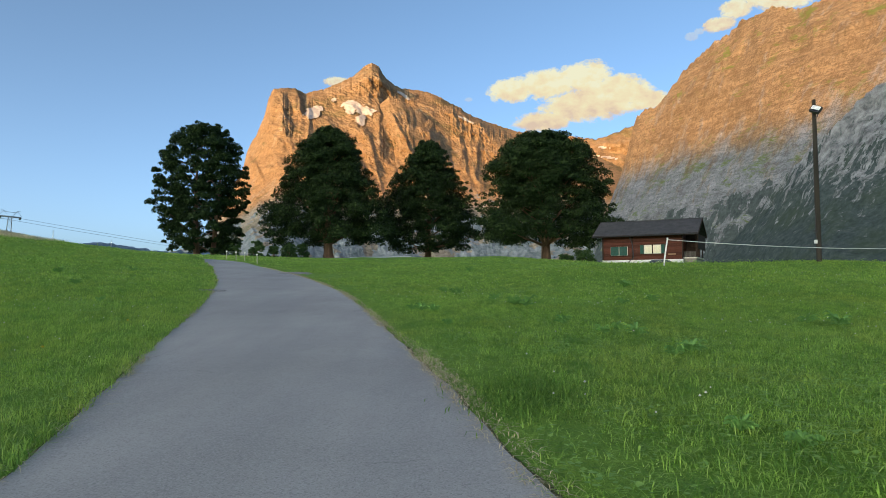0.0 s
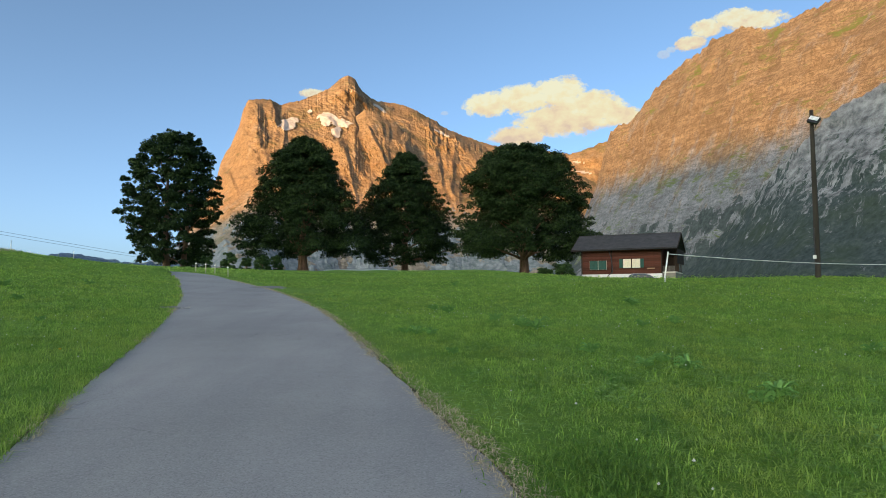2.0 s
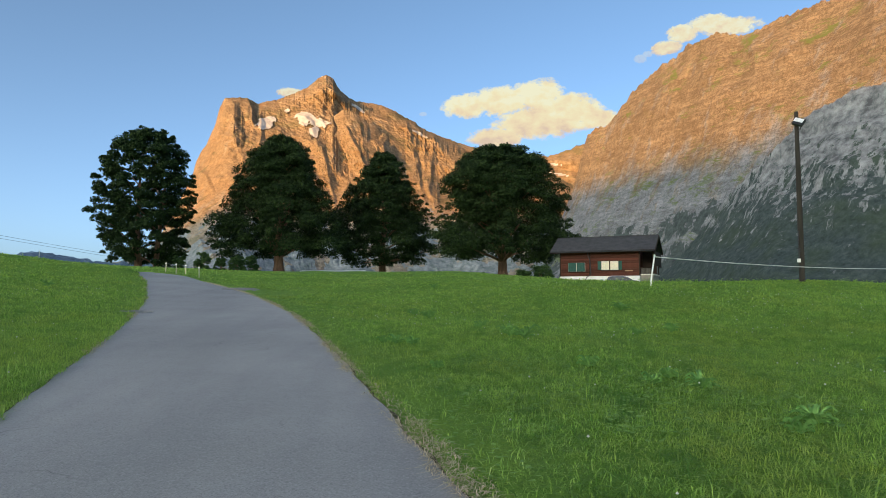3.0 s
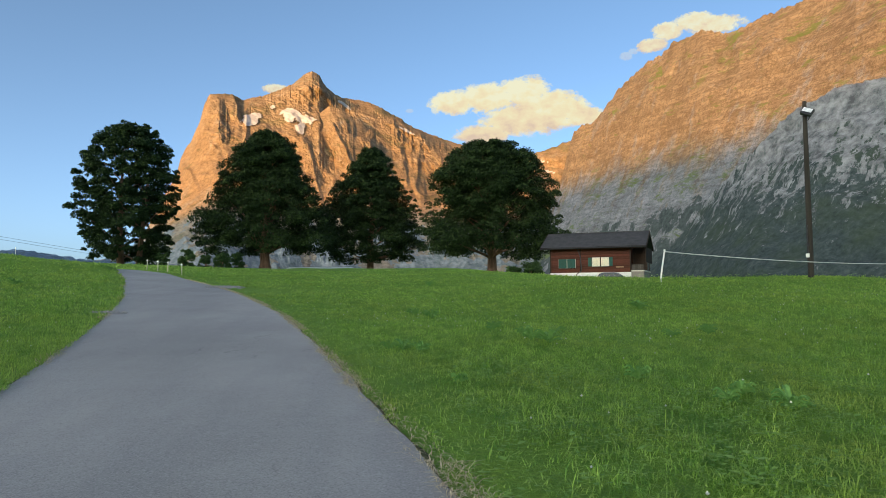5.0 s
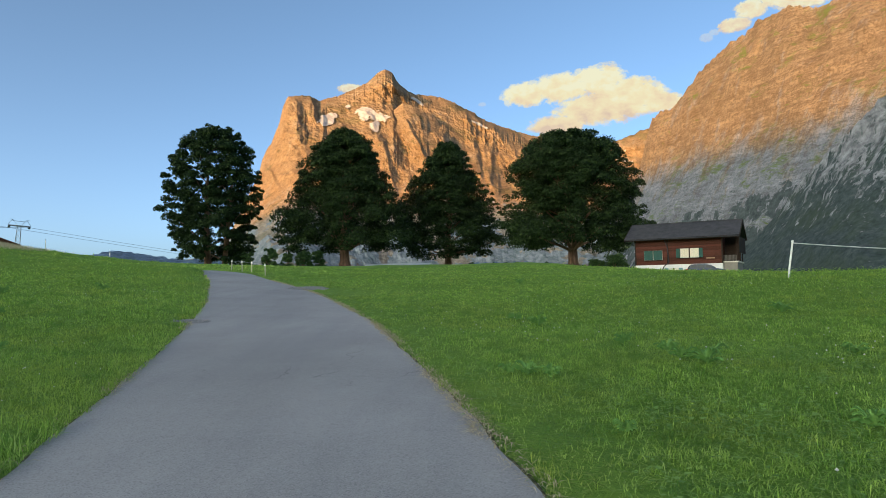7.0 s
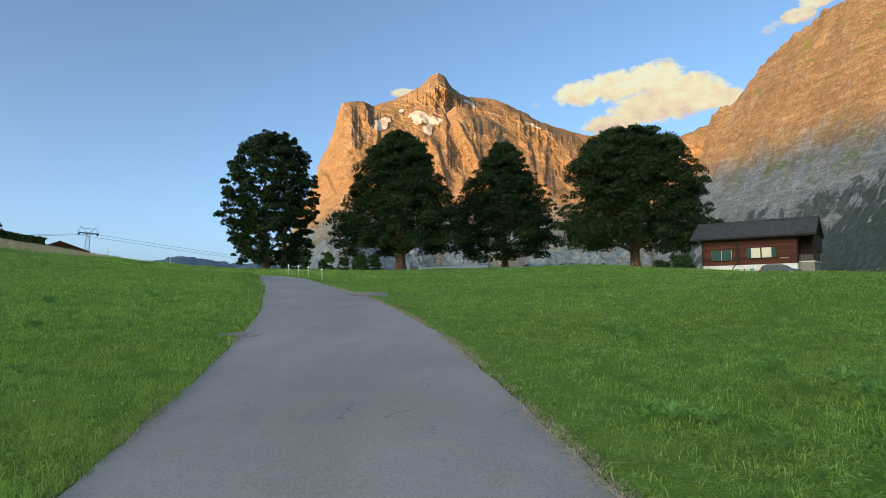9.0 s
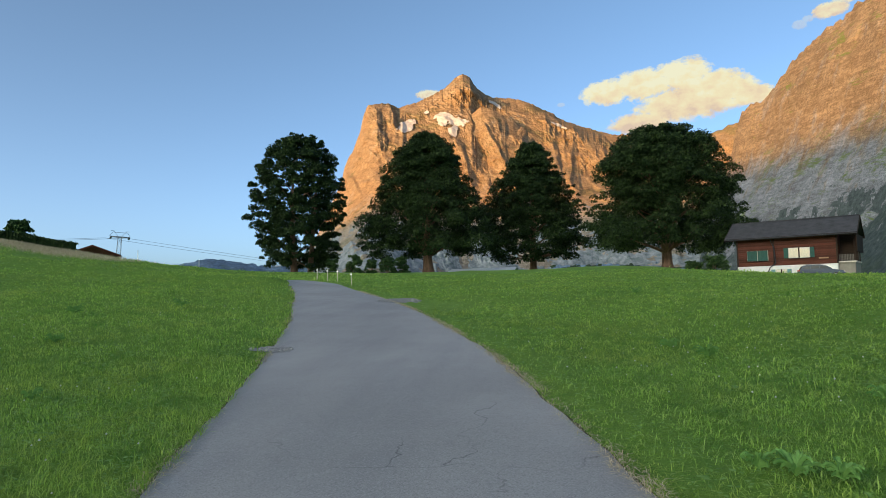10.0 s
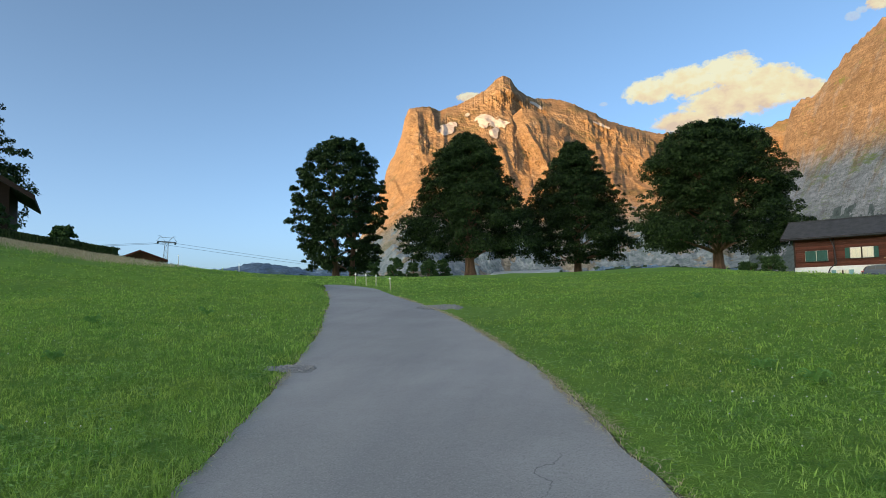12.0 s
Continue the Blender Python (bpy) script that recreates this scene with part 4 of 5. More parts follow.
def chalet():
    """Local x runs along the front, y into the house; z = 0 at the top of the white basement."""
    ux, uy = 0.88, -0.475
    m = Matrix(((ux, -uy, 0, 32.15), (uy, ux, 0, 104.1), (0, 0, 1, 5.2), (0, 0, 0, 1)))
    ob = thing("chalet", m, "red-brown timber chalet with slate roof and white basement on the slope", "house")
    x0, x1, y0, y1 = -7.1, 5.25, 1.0, 9.0
    eave, ridge = 3.85, 6.4
    part("basement_wall", box(x0 - 0.04, x1 + 0.04, y0 - 0.05, y1 + 0.05, -3.0, 0.0), M_RENDER, ob, "white rendered basement")
    part("inner_wall", box(x0 + 0.16, x1 - 0.16, y0 + 0.2, y1 - 0.2, 0.02, eave + 0.2), M_DARKWOOD, ob)
    n = 15
    step = (eave + 0.3) / n
    log = box(x0, x1, 0, 0.18, 0.005, step - 0.006, 0.035)
    first = part("log", log, M_LOG, ob)
    first.location = (0, y0, 0.0)
    for i in range(1, n):
        o = new("log", first.data)
        o.parent = ob
        o.location = (0, y0 + 0.012 * math.sin(7 * i), step * i)
    side = part("side_log", box(0, 0.18, y0 + 0.19, y1, 0.005, step - 0.006, 0.035), M_LOG, ob)
    side.location = (x1 - 0.18, 0, 0)
    for i in range(1, n):
        for xx in (x1 - 0.18, x0):
            o = new("side_log", side.data)
            o.parent = ob
            o.location = (xx, 0, step * i)
    for xx in (x0 - 0.08, -2.45, x1 - 0.1):
        part("corner_post", box(xx, xx + 0.2, y0 - 0.09, y0 + 0.1, 0.0, eave + 0.15, 0.02), M_DARKWOOD, ob)
    # roof: two slabs of slate courses on a boarded deck
    rx0, rx1, ym = -8.5, 7.7, 5.0
    slope = (ridge - eave) / (ym - 0.0)
    for sgn in (-1, 1):
        far = 0.0 if sgn < 0 else 10.0
        slab = part("roof", prism(((far, eave - 0.05), (ym, ridge - 0.05), (ym, ridge + 0.1), (far, eave + 0.10)), rx1 - rx0, "x", rx0), M_SLATE, ob, "grey slate roof slope")
        rows = 16
        for k in range(rows):
            f0, f1 = k / rows, (k + 1.12) / rows
            ya, yb = far + (ym - far) * f0, far + (ym - far) * min(f1, 1)
            za, zb = eave + (ridge - eave) * f0, eave + (ridge - eave) * min(f1, 1)
            part("slate_course", prism(((ya, za + 0.105), (yb, zb + 0.102), (yb, zb + 0.112), (ya, za + 0.15)), rx1 - rx0 - 0.04 * (k % 2), "x", rx0 + 0.02 * (k % 2)), M_SLATE, slab)
        part("eaves_board", box(rx0, rx1, far - 0.06, far + 0.04, eave - 0.22, eave + 0.06), M_DARKWOOD, ob)
        for xx in (rx0 - 0.05, rx1 + 0.0):
            part("barge_board", prism(((far, eave - 0.30), (ym, ridge - 0.30), (ym, ridge + 0.14), (far, eave + 0.14)), 0.06, "x", xx), M_DARKWOOD, ob)
    part("ridge_cap", box(rx0, rx1, ym - 0.18, ym + 0.18, ridge + 0.10, ridge + 0.20, 0.03), M_SLATE, ob)
    for k in range(11):
        xx = rx0 + 0.5 + k * (rx1 - rx0 - 1.0) / 10
        part("rafter", prism(((0.1, eave - 0.24), (1.2, eave - 0.24 + 1.1 * slope), (1.2, eave - 0.07 + 1.1 * slope), (0.1, eave - 0.07)), 0.14, "x", xx), M_DARKWOOD, ob)
    part("gable_wall", prism(((y0, eave + 0.05), (y1, eave + 0.05), (ym, ridge - 0.35)), 0.2, "x", x1 - 0.21), M_DARKWOOD, ob)
    part("far_gable_wall", prism(((y0, eave + 0.05), (y1, eave + 0.05), (ym, ridge - 0.35)), 0.2, "x", x0 + 0.01), M_DARKWOOD, ob)
    # veranda under the roof's end
    part("veranda_base", box(x1 + 0.05, 7.2, y0 + 0.5, y1 - 0.5, -3.0, 0.08), plain("grey_tan_render", (0.26, 0.235, 0.20), 0.9, 1.5, 0.12), ob, "grey-tan rendered veranda base")
    part("veranda_floor", box(x1 + 0.05, 7.35, y0 + 0.3, y1 - 0.4, 0.09, 0.26), M_FRAME, ob)
    for yy in (y0 + 0.45, 5.0, y1 - 0.6):
        part("veranda_post", box(7.1, 7.24, yy - 0.07, yy + 0.07, 0.27, eave + 0.1), M_DARKWOOD, ob)
    rail = part("railing", box(x1 + 0.06, 7.2, y0 + 0.40, y0 + 0.46, 1.15, 1.25), M_DARKWOOD, ob)
    for k in range(10):
        xx = x1 + 0.12 + k * 0.18
        part("baluster", box(xx, xx + 0.13, y0 + 0.41, y0 + 0.44, 0.265, 1.145), piece_wood("grey_baluster_wood", (0.13, 0.115, 0.10), 0.15) if k == 0 else bpy.data.materials["grey_baluster_wood"], rail)
    # two dark sheets added to stand for the shade under the roof's end
    part("veranda_screen", box(7.45, 7.58, y0 - 0.4, y1 - 0.2, 1.5, eave - 0.1), M_DARKWOOD, ob)
    part("veranda_back_wall", box(x1 + 0.05, 7.4, 4.0, 4.15, 0.27, eave), M_DARKWOOD, ob)
    # windows
    window_unit(ob, "window", -4.45, 1.45, 2.6, 1.3, y0, True, True, None, "window behind closed green shutters")
    window_unit(ob, "window", 0.76, 1.63, 2.5, 1.28, y0, True, False, None, "pair of windows with drawn cream curtains")
    window_unit(ob, "window", -1.5, -1.05, 1.3, 0.95, y0 - 0.06, True, False, plain("blue_green_shutter", (0.16, 0.30, 0.30), 0.6), "basement window with curtains")
    gd = part("garage_door", box(-6.25, -3.65, y0 - 0.10, y0 - 0.052, -2.9, -0.80), M_GARAGE, ob, "brown plank garage door")
    for k in range(6):
        part("plank", box(-6.22 + k * 0.43, -6.22 + k * 0.43 + 0.40, y0 - 0.125, y0 - 0.101, -2.9, -0.84), M_GARAGE, gd)
    part("downpipe", tube([(-2.75, y0 - 0.16, eave - 0.1), (-2.3, y0 - 0.16, 2.4), (-2.15, y0 - 0.16, 0.35), (-2.9, y0 - 0.16, -0.25), (-3.1, y0 - 0.16, -0.7), (-3.1, y0 - 0.16, -2.9)], [0.07] * 6, 8), M_METAL, ob, "dark metal downpipe")
    part("gutter", tube([(rx0, -0.12, eave - 0.08), (rx1, -0.12, eave - 0.08)], [0.08, 0.08], 8), M_METAL, ob)
    part("name_board", box(3.1, 4.25, y0 - 0.12, y0 - 0.095, 0.70, 0.88), piece_wood("pale_board", (0.36, 0.24, 0.15), 0.1), ob, "small pale wooden board")


chalet()

# ---- the parked car ----
M_PAINT = plain("dark_blue_car_paint", (0.050, 0.072, 0.110), 0.22, 3, 0.1, bump=0.0)
M_RUBBER = plain("tyre_rubber", (0.02, 0.02, 0.02), 0.9)
M_DARKGLASS = plain("tinted_car_glass", (0.03, 0.045, 0.06), 0.08, 2, 0.1, bump=0.0)
M_TAIL = plain("red_tail_lamp", (0.45, 0.02, 0.02), 0.3)
M_RIM = plain("alloy_rim", (0.45, 0.46, 0.48), 0.35, metal=0.8)
M_LAMPGLASS = plain("clear_lamp_glass", (0.7, 0.72, 0.74), 0.15)


def car(x, y, z, yaw):
    ob = thing("estate_car", pose(x, y, z, 0, 0, yaw), "dark blue estate car parked before the chalet", "car")
    low = [(-2.35, 0.45), (-2.40, 0.80), (-2.32, 1.02), (-0.9, 1.06), (1.05, 1.02), (2.05, 0.86), (2.36, 0.68), (2.40, 0.40), (2.30, 0.28), (-2.25, 0.28)]
    body = prism(low, 1.76, "y", -0.88)
    bmesh.ops.bevel(body, geom=body.edges[:], offset=0.06, segments=2, affect="EDGES")
    part("body", body, M_PAINT, ob)
    cab = prism([(-2.26, 1.0), (-1.95, 1.46), (-1.5, 1.54), (-0.1, 1.55), (0.35, 1.47), (1.15, 1.02)], 1.44, "y", -0.72)
    bmesh.ops.bevel(cab, geom=cab.edges[:], offset=0.07, segments=2, affect="EDGES")
    part("cabin", cab, M_PAINT, ob)
    for sgn in (-1, 1):
        at = 0.712 if sgn > 0 else -0.722
        for pts in (((-2.0, 1.10), (-1.82, 1.40), (-1.22, 1.46), (-1.22, 1.10)), ((-1.14, 1.10), (-1.14, 1.46), (-0.25, 1.47), (-0.25, 1.10)), ((-0.17, 1.10), (-0.17, 1.46), (0.26, 1.40), (0.82, 1.10))):
            part("side_window", prism(pts, 0.012, "y", at), M_DARKGLASS, ob)
        part("roof_rail", tube([(-1.8, sgn * 0.6, 1.54), (-1.6, sgn * 0.6, 1.61), (0.0, sgn * 0.6, 1.61), (0.2, sgn * 0.6, 1.53)], [0.02] * 4, 6), M_RIM, ob)
        part("tail_lamp", box(-2.42, -2.30, sgn * 0.72 - 0.12, sgn * 0.72 + 0.12, 0.82, 1.0, 0.02), M_TAIL, ob, "red tail lamp")
        part("headlight", box(2.16, 2.36, sgn * 0.68 - 0.14, sgn * 0.68 + 0.14, 0.62, 0.76, 0.03), M_LAMPGLASS, ob)
        part("mirror", box(0.62, 0.78, sgn * 0.95 - 0.09, sgn * 0.95 + 0.09, 1.0, 1.14, 0.03), M_PAINT, ob)
    part("rear_window", prism([(-2.25, 1.10), (-2.02, 1.42), (-2.0, 1.41), (-2.23, 1.09)], 1.1, "y", -0.55), M_DARKGLASS, ob)
    part("windscreen", prism([(0.44, 1.44), (1.06, 1.10), (1.075, 1.115), (0.455, 1.455)], 1.16, "y", -0.58), M_DARKGLASS, ob)
    for wx in (-1.42, 1.42):
        for sgn in (-1, 1):
            w = part("wheel", tube([(wx, sgn * 0.66, 0.33), (wx, sgn * 0.70, 0.33), (wx, sgn * 0.86, 0.33), (wx, sgn * 0.90, 0.33)], [0.29, 0.335, 0.335, 0.29], 24), M_RUBBER, ob)
            part("rim", tube([(wx, sgn * 0.885, 0.33), (wx, sgn * 0.91, 0.33)], [0.22, 0.19], 16), M_RIM, w)


# ---- lamp pole, fences ----
M_POLE = plain("weathered_pole_wood", (0.040, 0.034, 0.027), 0.9, 2, 0.35, (1, 1, 0.15), 0, 0.6, 0.02)
M_WHITE = plain("white_plastic", (0.78, 0.78, 0.74), 0.5)
M_LENS = plain("floodlight_lens", (0.80, 0.84, 0.86), 0.15)


def lamp_pole():
    x, y = 18.15, 30.45
    z = float(land(x, y))
    ob = thing("lamp_pole", pose(x, y, z - 0.1), "tall brown wooden pole carrying a floodlight", "lamp pole")
    top = 10.1 - z
    part("pole", tube([(0, 0, -0.3), (0, 0, 2.5), (0.0, 0, 5.0), (0, 0, top)], [0.125, 0.12, 0.105, 0.085], 12), M_POLE, ob)
    head = part("floodlight", box(-0.24, 0.24, -0.26, -0.10, -0.18, 0.18, 0.03), M_METAL, ob, "black floodlight head tilted down")
    head.matrix_basis = pose(0.05, -0.12, top - 0.62, -28, 0, -38) @ pose(0, 0, 0, 0, 28, 0)
    lens = part("lens", box(-0.20, 0.20, -0.275, -0.262, -0.06, 0.14), M_LENS, head, "pale glass lens")
    part("bracket", tube([(0, -0.05, top - 0.92), (0.0, -0.25, top - 0.89), (0.05, -0.3, top - 0.67)], [0.025] * 3, 6), M_METAL, ob)
    part("junction_box", box(-0.24, -0.12, -0.14, -0.04, 0.95, 1.12, 0.015), M_WHITE, ob, "small white box")
    part("conduit", tube([(-0.17, -0.11, 1.1), (-0.19, -0.1, 1.9), (-0.16, -0.09, 2.35)], [0.022] * 3, 6), M_METAL, ob)
    for k in range(3):
        part("step_iron", tube([(-0.26, -0.05, 1.45 + 0.06 * k), (0.0, -0.1, 1.45 + 0.06 * k)], [0.012] * 2, 5), M_METAL, ob)


lamp_pole()


def rope_fence():
    x, y = 8.95, 24.3
    z = float(land(x, y))
    ob = thing("gate_post", pose(x, y, z), "white leaning plastic fence post on the crest", "fence post")
    part("post", tube([(-0.12, 0, -0.3), (-0.06, 0, 0.3), (0.06, 0, 2.98 - z)], [0.03, 0.03, 0.028], 8), M_WHITE, ob)
    part("cap", tube([(0.06, 0, 2.98 - z), (0.065, 0, 3.04 - z)], [0.04, 0.03], 8), M_WHITE, ob)
    far = (31.0, 33.5)
    zf = float(land(*far))
    ob2 = thing("gate_post", pose(far[0], far[1], zf), "white upright plastic fence post holding a rope", "fence post")
    part("post", tube([(0, 0, -0.3), (0, 0, 3.35 - zf)], [0.03, 0.028], 8), M_WHITE, ob2)
    part("cap", tube([(0, 0, 3.35 - zf), (0, 0, 3.41 - zf)], [0.04, 0.03], 8), M_WHITE, ob2)
    a, b = Vector((x + 0.06, y, 2.96)), Vector((far[0], far[1], 3.30))
    pts = [a.lerp(b, k / 16) - Vector((0, 0, 0.32 * 4 * (k / 16) * (1 - k / 16))) for k in range(17)]
    rope = new("fence_rope", None)
    tagged(rope, "white electric fence rope strung between posts", "rope")
    part("strand", tube(pts, [0.014] * 17, 6), M_WHITE, rope)


rope_fence()


def wire_fence():
    """Four thin pale posts with a wire along the far side of the bend."""
    spots = [(-14.5, 45.4), (-13.4, 44.0), (-12.5, 42.9), (-10.9, 40.1)]
    tops = []
    for i, (x, y) in enumerate(spots):
        z = float(land(x, y))
        ob = thing("fence_post", pose(x, y, z, 0, (2, -1, 1, -2)[i]), "thin pale wooden stake of a pasture fence", "fence post", "pasture fence posts")
        part("stake", tube([(0, 0, -0.2), (0, 0, 0.4), (0, 0, 0.66)], [0.028, 0.026, 0.024], 7), plain("pale_stake_wood", (0.52, 0.50, 0.36), 0.8) if i == 0 else bpy.data.materials["pale_stake_wood"], ob)
        part("insulator", box(-0.05, 0.05, -0.05, -0.03, 0.54, 0.60, 0.01), M_WHITE, ob)
        tops.append(Vector((x, y - 0.04, z + 0.57)))
    wire = thing("fence_wire", pose(0, 0, 0), "thin grey wire strung along the pasture stakes", "wire")
    part("strand", tube(tops, [0.006] * 4, 5), M_STEEL, wire)


wire_fence()


# ---- left hill: hedge, house, hut, ropeway ----
def hedge():
    pts = [(-37.8, 55.0), (-41, 53.2), (-45, 51.0), (-50, 48.6), (-55, 46.0)]
    ob = thing("hedge", pose(0, 0, 0), "long clipped dark-green hedge along the hilltop", "hedge")
    rng = np.random.default_rng(5)
    vs, fs, base = [], [], 0
    core = bmesh.new()
    for i in range(80):
        f = i / 79 * (len(pts) - 1)
        k = min(int(f), len(pts) - 2)
        x = pts[k][0] + (pts[k + 1][0] - pts[k][0]) * (f - k)
        y = pts[k][1] + (pts[k + 1][1] - pts[k][1]) * (f - k)
        z = float(land(x, y))
        h = 0.75 + 0.30 * i / 79
        c = np.stack([x + rng.uniform(-0.35, 0.35, 14), y + rng.uniform(-0.4, 0.4, 14), z + h * rng.uniform(0.1, 0.88, 14)], 1)
        v, q = leaf_cloud(c, np.full(14, 0.26), 330, 0.085, rng, 0.0)
        v[:, 2] = np.minimum(v[:, 2], z + h + 0.05 * np.sin(v[:, 0] * 9))
        vs.append(v)
        fs.append(q + base)
        base += len(v)
        bmesh.ops.create_cube(core, size=1, matrix=Matrix.Translation((x, y, z + h * 0.46)) @ Matrix.Diagonal((0.75, 0.6, h * 0.92, 1)))
    part("core", core, M_HEDGE, ob)
    part("foliage", mesh_of("foliage", np.concatenate(vs), np.concatenate(fs), M_HEDGE), M_HEDGE, ob)


hedge()
bush(-43.2, 56.2, 2.8, 2.2, 131, "dark bush standing behind the hedge")
bush(-48.0, 54.0, 4.2, 3.4, 132, "rounded green bush beside the timber house")
bush(-50.5, 54.0, 4.0, 4.2, 133, "rounded green bush beside the timber house")


def hill_house():
    """A dark chalet whose gable faces the lane; only its eave shows."""
    x, y = -60.5, 61.0
    z = float(land(x, y))
    ob = thing("hill_house", pose(x, y, z - 0.3, 0, 0, 40), "dark brown timber house with broad eaves behind a hedge", "house")
    e, r = 5.2, 9.3
    part("wall", prism(((-5.2, 0), (5.2, 0), (5.2, e + 0.9), (0, r - 0.3), (-5.2, e + 0.9)), 10, "y", 0), M_DARKWOOD, ob)
    for sgn in (-1, 1):
        part("roof", prism(((0, r), (sgn * 7.4, e - 0.55), (sgn * 7.4, e - 0.25), (0, r + 0.3)), 12.5, "y", -1.8), M_SLATE, ob, "dark slate roof slope")
        part("barge_board", prism(((0, r - 0.15), (sgn * 7.45, e - 0.7), (sgn * 7.45, e - 0.2), (0, r + 0.35)), 0.08, "y", -1.885), M_DARKWOOD, ob)
    part("balcony", box(-4.6, 4.6, -1.2, -0.02, 2.6, 2.8), M_DARKWOOD, ob)
    for i in range(2):
        window_unit(ob, "window", -2.0 + 4.2 * i, 4.3, 1.3, 1.1, -0.04, False)


hill_house()


def hut():
    az, d = -36.0, 150
    x, y = -1.81 + d * math.sin(radians(az)), 8.92 + d * math.cos(radians(az))
    z = float(land(x, y))
    top = 2.15 + d * math.tan(radians(4.42)) - z
    ob = thing("hay_hut", pose(x, y, z, 0, 0, 38), "brown timber hut with a low gabled roof beyond the hill", "hut")
    part("wall", prism(((-3.9, -0.2), (3.9, -0.2), (3.9, top - 1.6), (0, top - 0.25), (-3.9, top - 1.6)), 7, "y", 0), M_GARAGE, ob)
    for sgn in (-1, 1):
        part("roof", prism(((0, top - 0.25), (sgn * 5.2, top - 2.25), (sgn * 5.2, top - 2.0), (0, top)), 9, "y", -1.2), M_GARAGE, ob, "reddish brown roof slope")
        part("barge_board", prism(((0, top - 0.4), (sgn * 5.25, top - 2.45), (sgn * 5.25, top - 1.98), (0, top + 0.05)), 0.08, "y", -1.29), M_LOG, ob)


hut()


def pylon():
    az, d = -34.35, 170
    x, y = -1.81 + d * math.sin(radians(az)), 8.92 + d * math.cos(radians(az))
    z = float(land(x, y))
    top = 2.15 + d * math.tan(radians(5.05)) - z
    ob = thing("ropeway_pylon", pose(x, y, z, 0, 4, 36), "grey steel lattice pylon of a ropeway", "pylon")
    n = 9
    w = [1.5 - 0.8 * k / n for k in range(n + 1)]
    zs = [top * k / n for k in range(n + 1)]
    for sx in (-1, 1):
        for sy in (-1, 1):
            part("leg", tube([(sx * w[0] / 2, sy * w[0] / 2, -0.4), (sx * w[n] / 2, sy * w[n] / 2, top)], [0.08, 0.06], 6), M_STEEL, ob)
    for k in range(n):
        for i, (a, b) in enumerate((((-1, -1), (1, -1)), ((1, -1), (1, 1)), ((1, 1), (-1, 1)), ((-1, 1), (-1, -1)))):
            p = (a[0] * w[k] / 2, a[1] * w[k] / 2, zs[k])
            q = (b[0] * w[k + 1] / 2, b[1] * w[k + 1] / 2, zs[k + 1])
            part("brace", tube([p, q] if k % 2 else [(q[0], q[1], zs[k]), (p[0], p[1], zs[k + 1])], [0.035, 0.035], 5), M_STEEL, ob)
    part("crossarm", box(-2.1, 2.1, -0.28, 0.28, top, top + 0.3, 0.03), M_STEEL, ob)
    for sx in (-1, 1):
        part("sheave_train", box(sx * 1.9 - 0.2, sx * 1.9 + 0.2, -1.2, 1.2, top - 0.25, top - 0.02, 0.05), M_METAL, ob)
        part("gantry", tube([(sx * 0.4, 0, top + 0.3), (sx * 1.3, 0, top + 1.5), (sx * 1.9, 0, top + 1.5)], [0.05] * 3, 6), M_STEEL, ob)
        part("gantry_stay", tube([(sx * 1.3, 0, top + 1.5), (sx * 2.2, 0, top + 0.3)], [0.04] * 2, 6), M_STEEL, ob)
    part("gantry_beam", tube([(-1.3, 0, top + 1.2), (1.3, 0, top + 1.2)], [0.045] * 2, 6), M_STEEL, ob)
    base = Vector((x, y, z + top - 0.1))
    side = Vector((math.cos(radians(36)), math.sin(radians(36)), 0))
    ends = (base + Vector((-150, -55, 8)), base + Vector((140, 190, -14)))
    for sx in (-1, 1):
        for end in ends:
            a, b = base + side * 2.3 * sx, end + side * 2.3 * sx
            pts = [a.lerp(b, k / 14) - Vector((0, 0, 14 * (k / 14) * (1 - k / 14))) for k in range(15)]
            cable = thing("ropeway_cable", pose(0, 0, 0), "dark steel ropeway cable running from the pylon", "cable", "ropeway cables")
            part("rope", tube(pts, [0.03] * 15, 5), M_METAL, cable)


pylon()


def field_stake(az, d, h):
    x, y = -1.81 + d * math.sin(radians(az)), 8.92 + d * math.cos(radians(az))
    ob = thing("marker_stake", pose(x, y, float(land(x, y))), "slim white marker stake on the hill", "stake")
    part("stake", tube([(0, 0, -0.2), (0, 0, h)], [0.03, 0.025], 6), M_WHITE, ob)


field_stake(-33.2, 58, 0.9)
field_stake(-28.6, 60, 0.8)
X, Y = from_start(-5.6, 118)
long_roof = thing("shed", pose(X, Y, float(land(X, Y)) - 0.2, 0, 0, -8), "low shed with a pale metal roof behind the crest", "shed")
part("wall", box(-5.0, 5.0, 0, 4, 0, 0.65), M_DARKWOOD, long_roof)
part("roof", prism(((-0.5, 0.60), (2.0, 1.05), (4.5, 0.60), (4.5, 0.70), (2.0, 1.2), (-0.5, 0.70)), 11, "x", -5.5), plain("pale_roof_sheet", (0.42, 0.46, 0.50), 0.5, 2, 0.15), long_roof)

# the car stands a little in front of the chalet, on the slope
CX, CY = 31.2, 92.3
car(CX, CY, float(land(CX, CY)) + 0.02, -14)


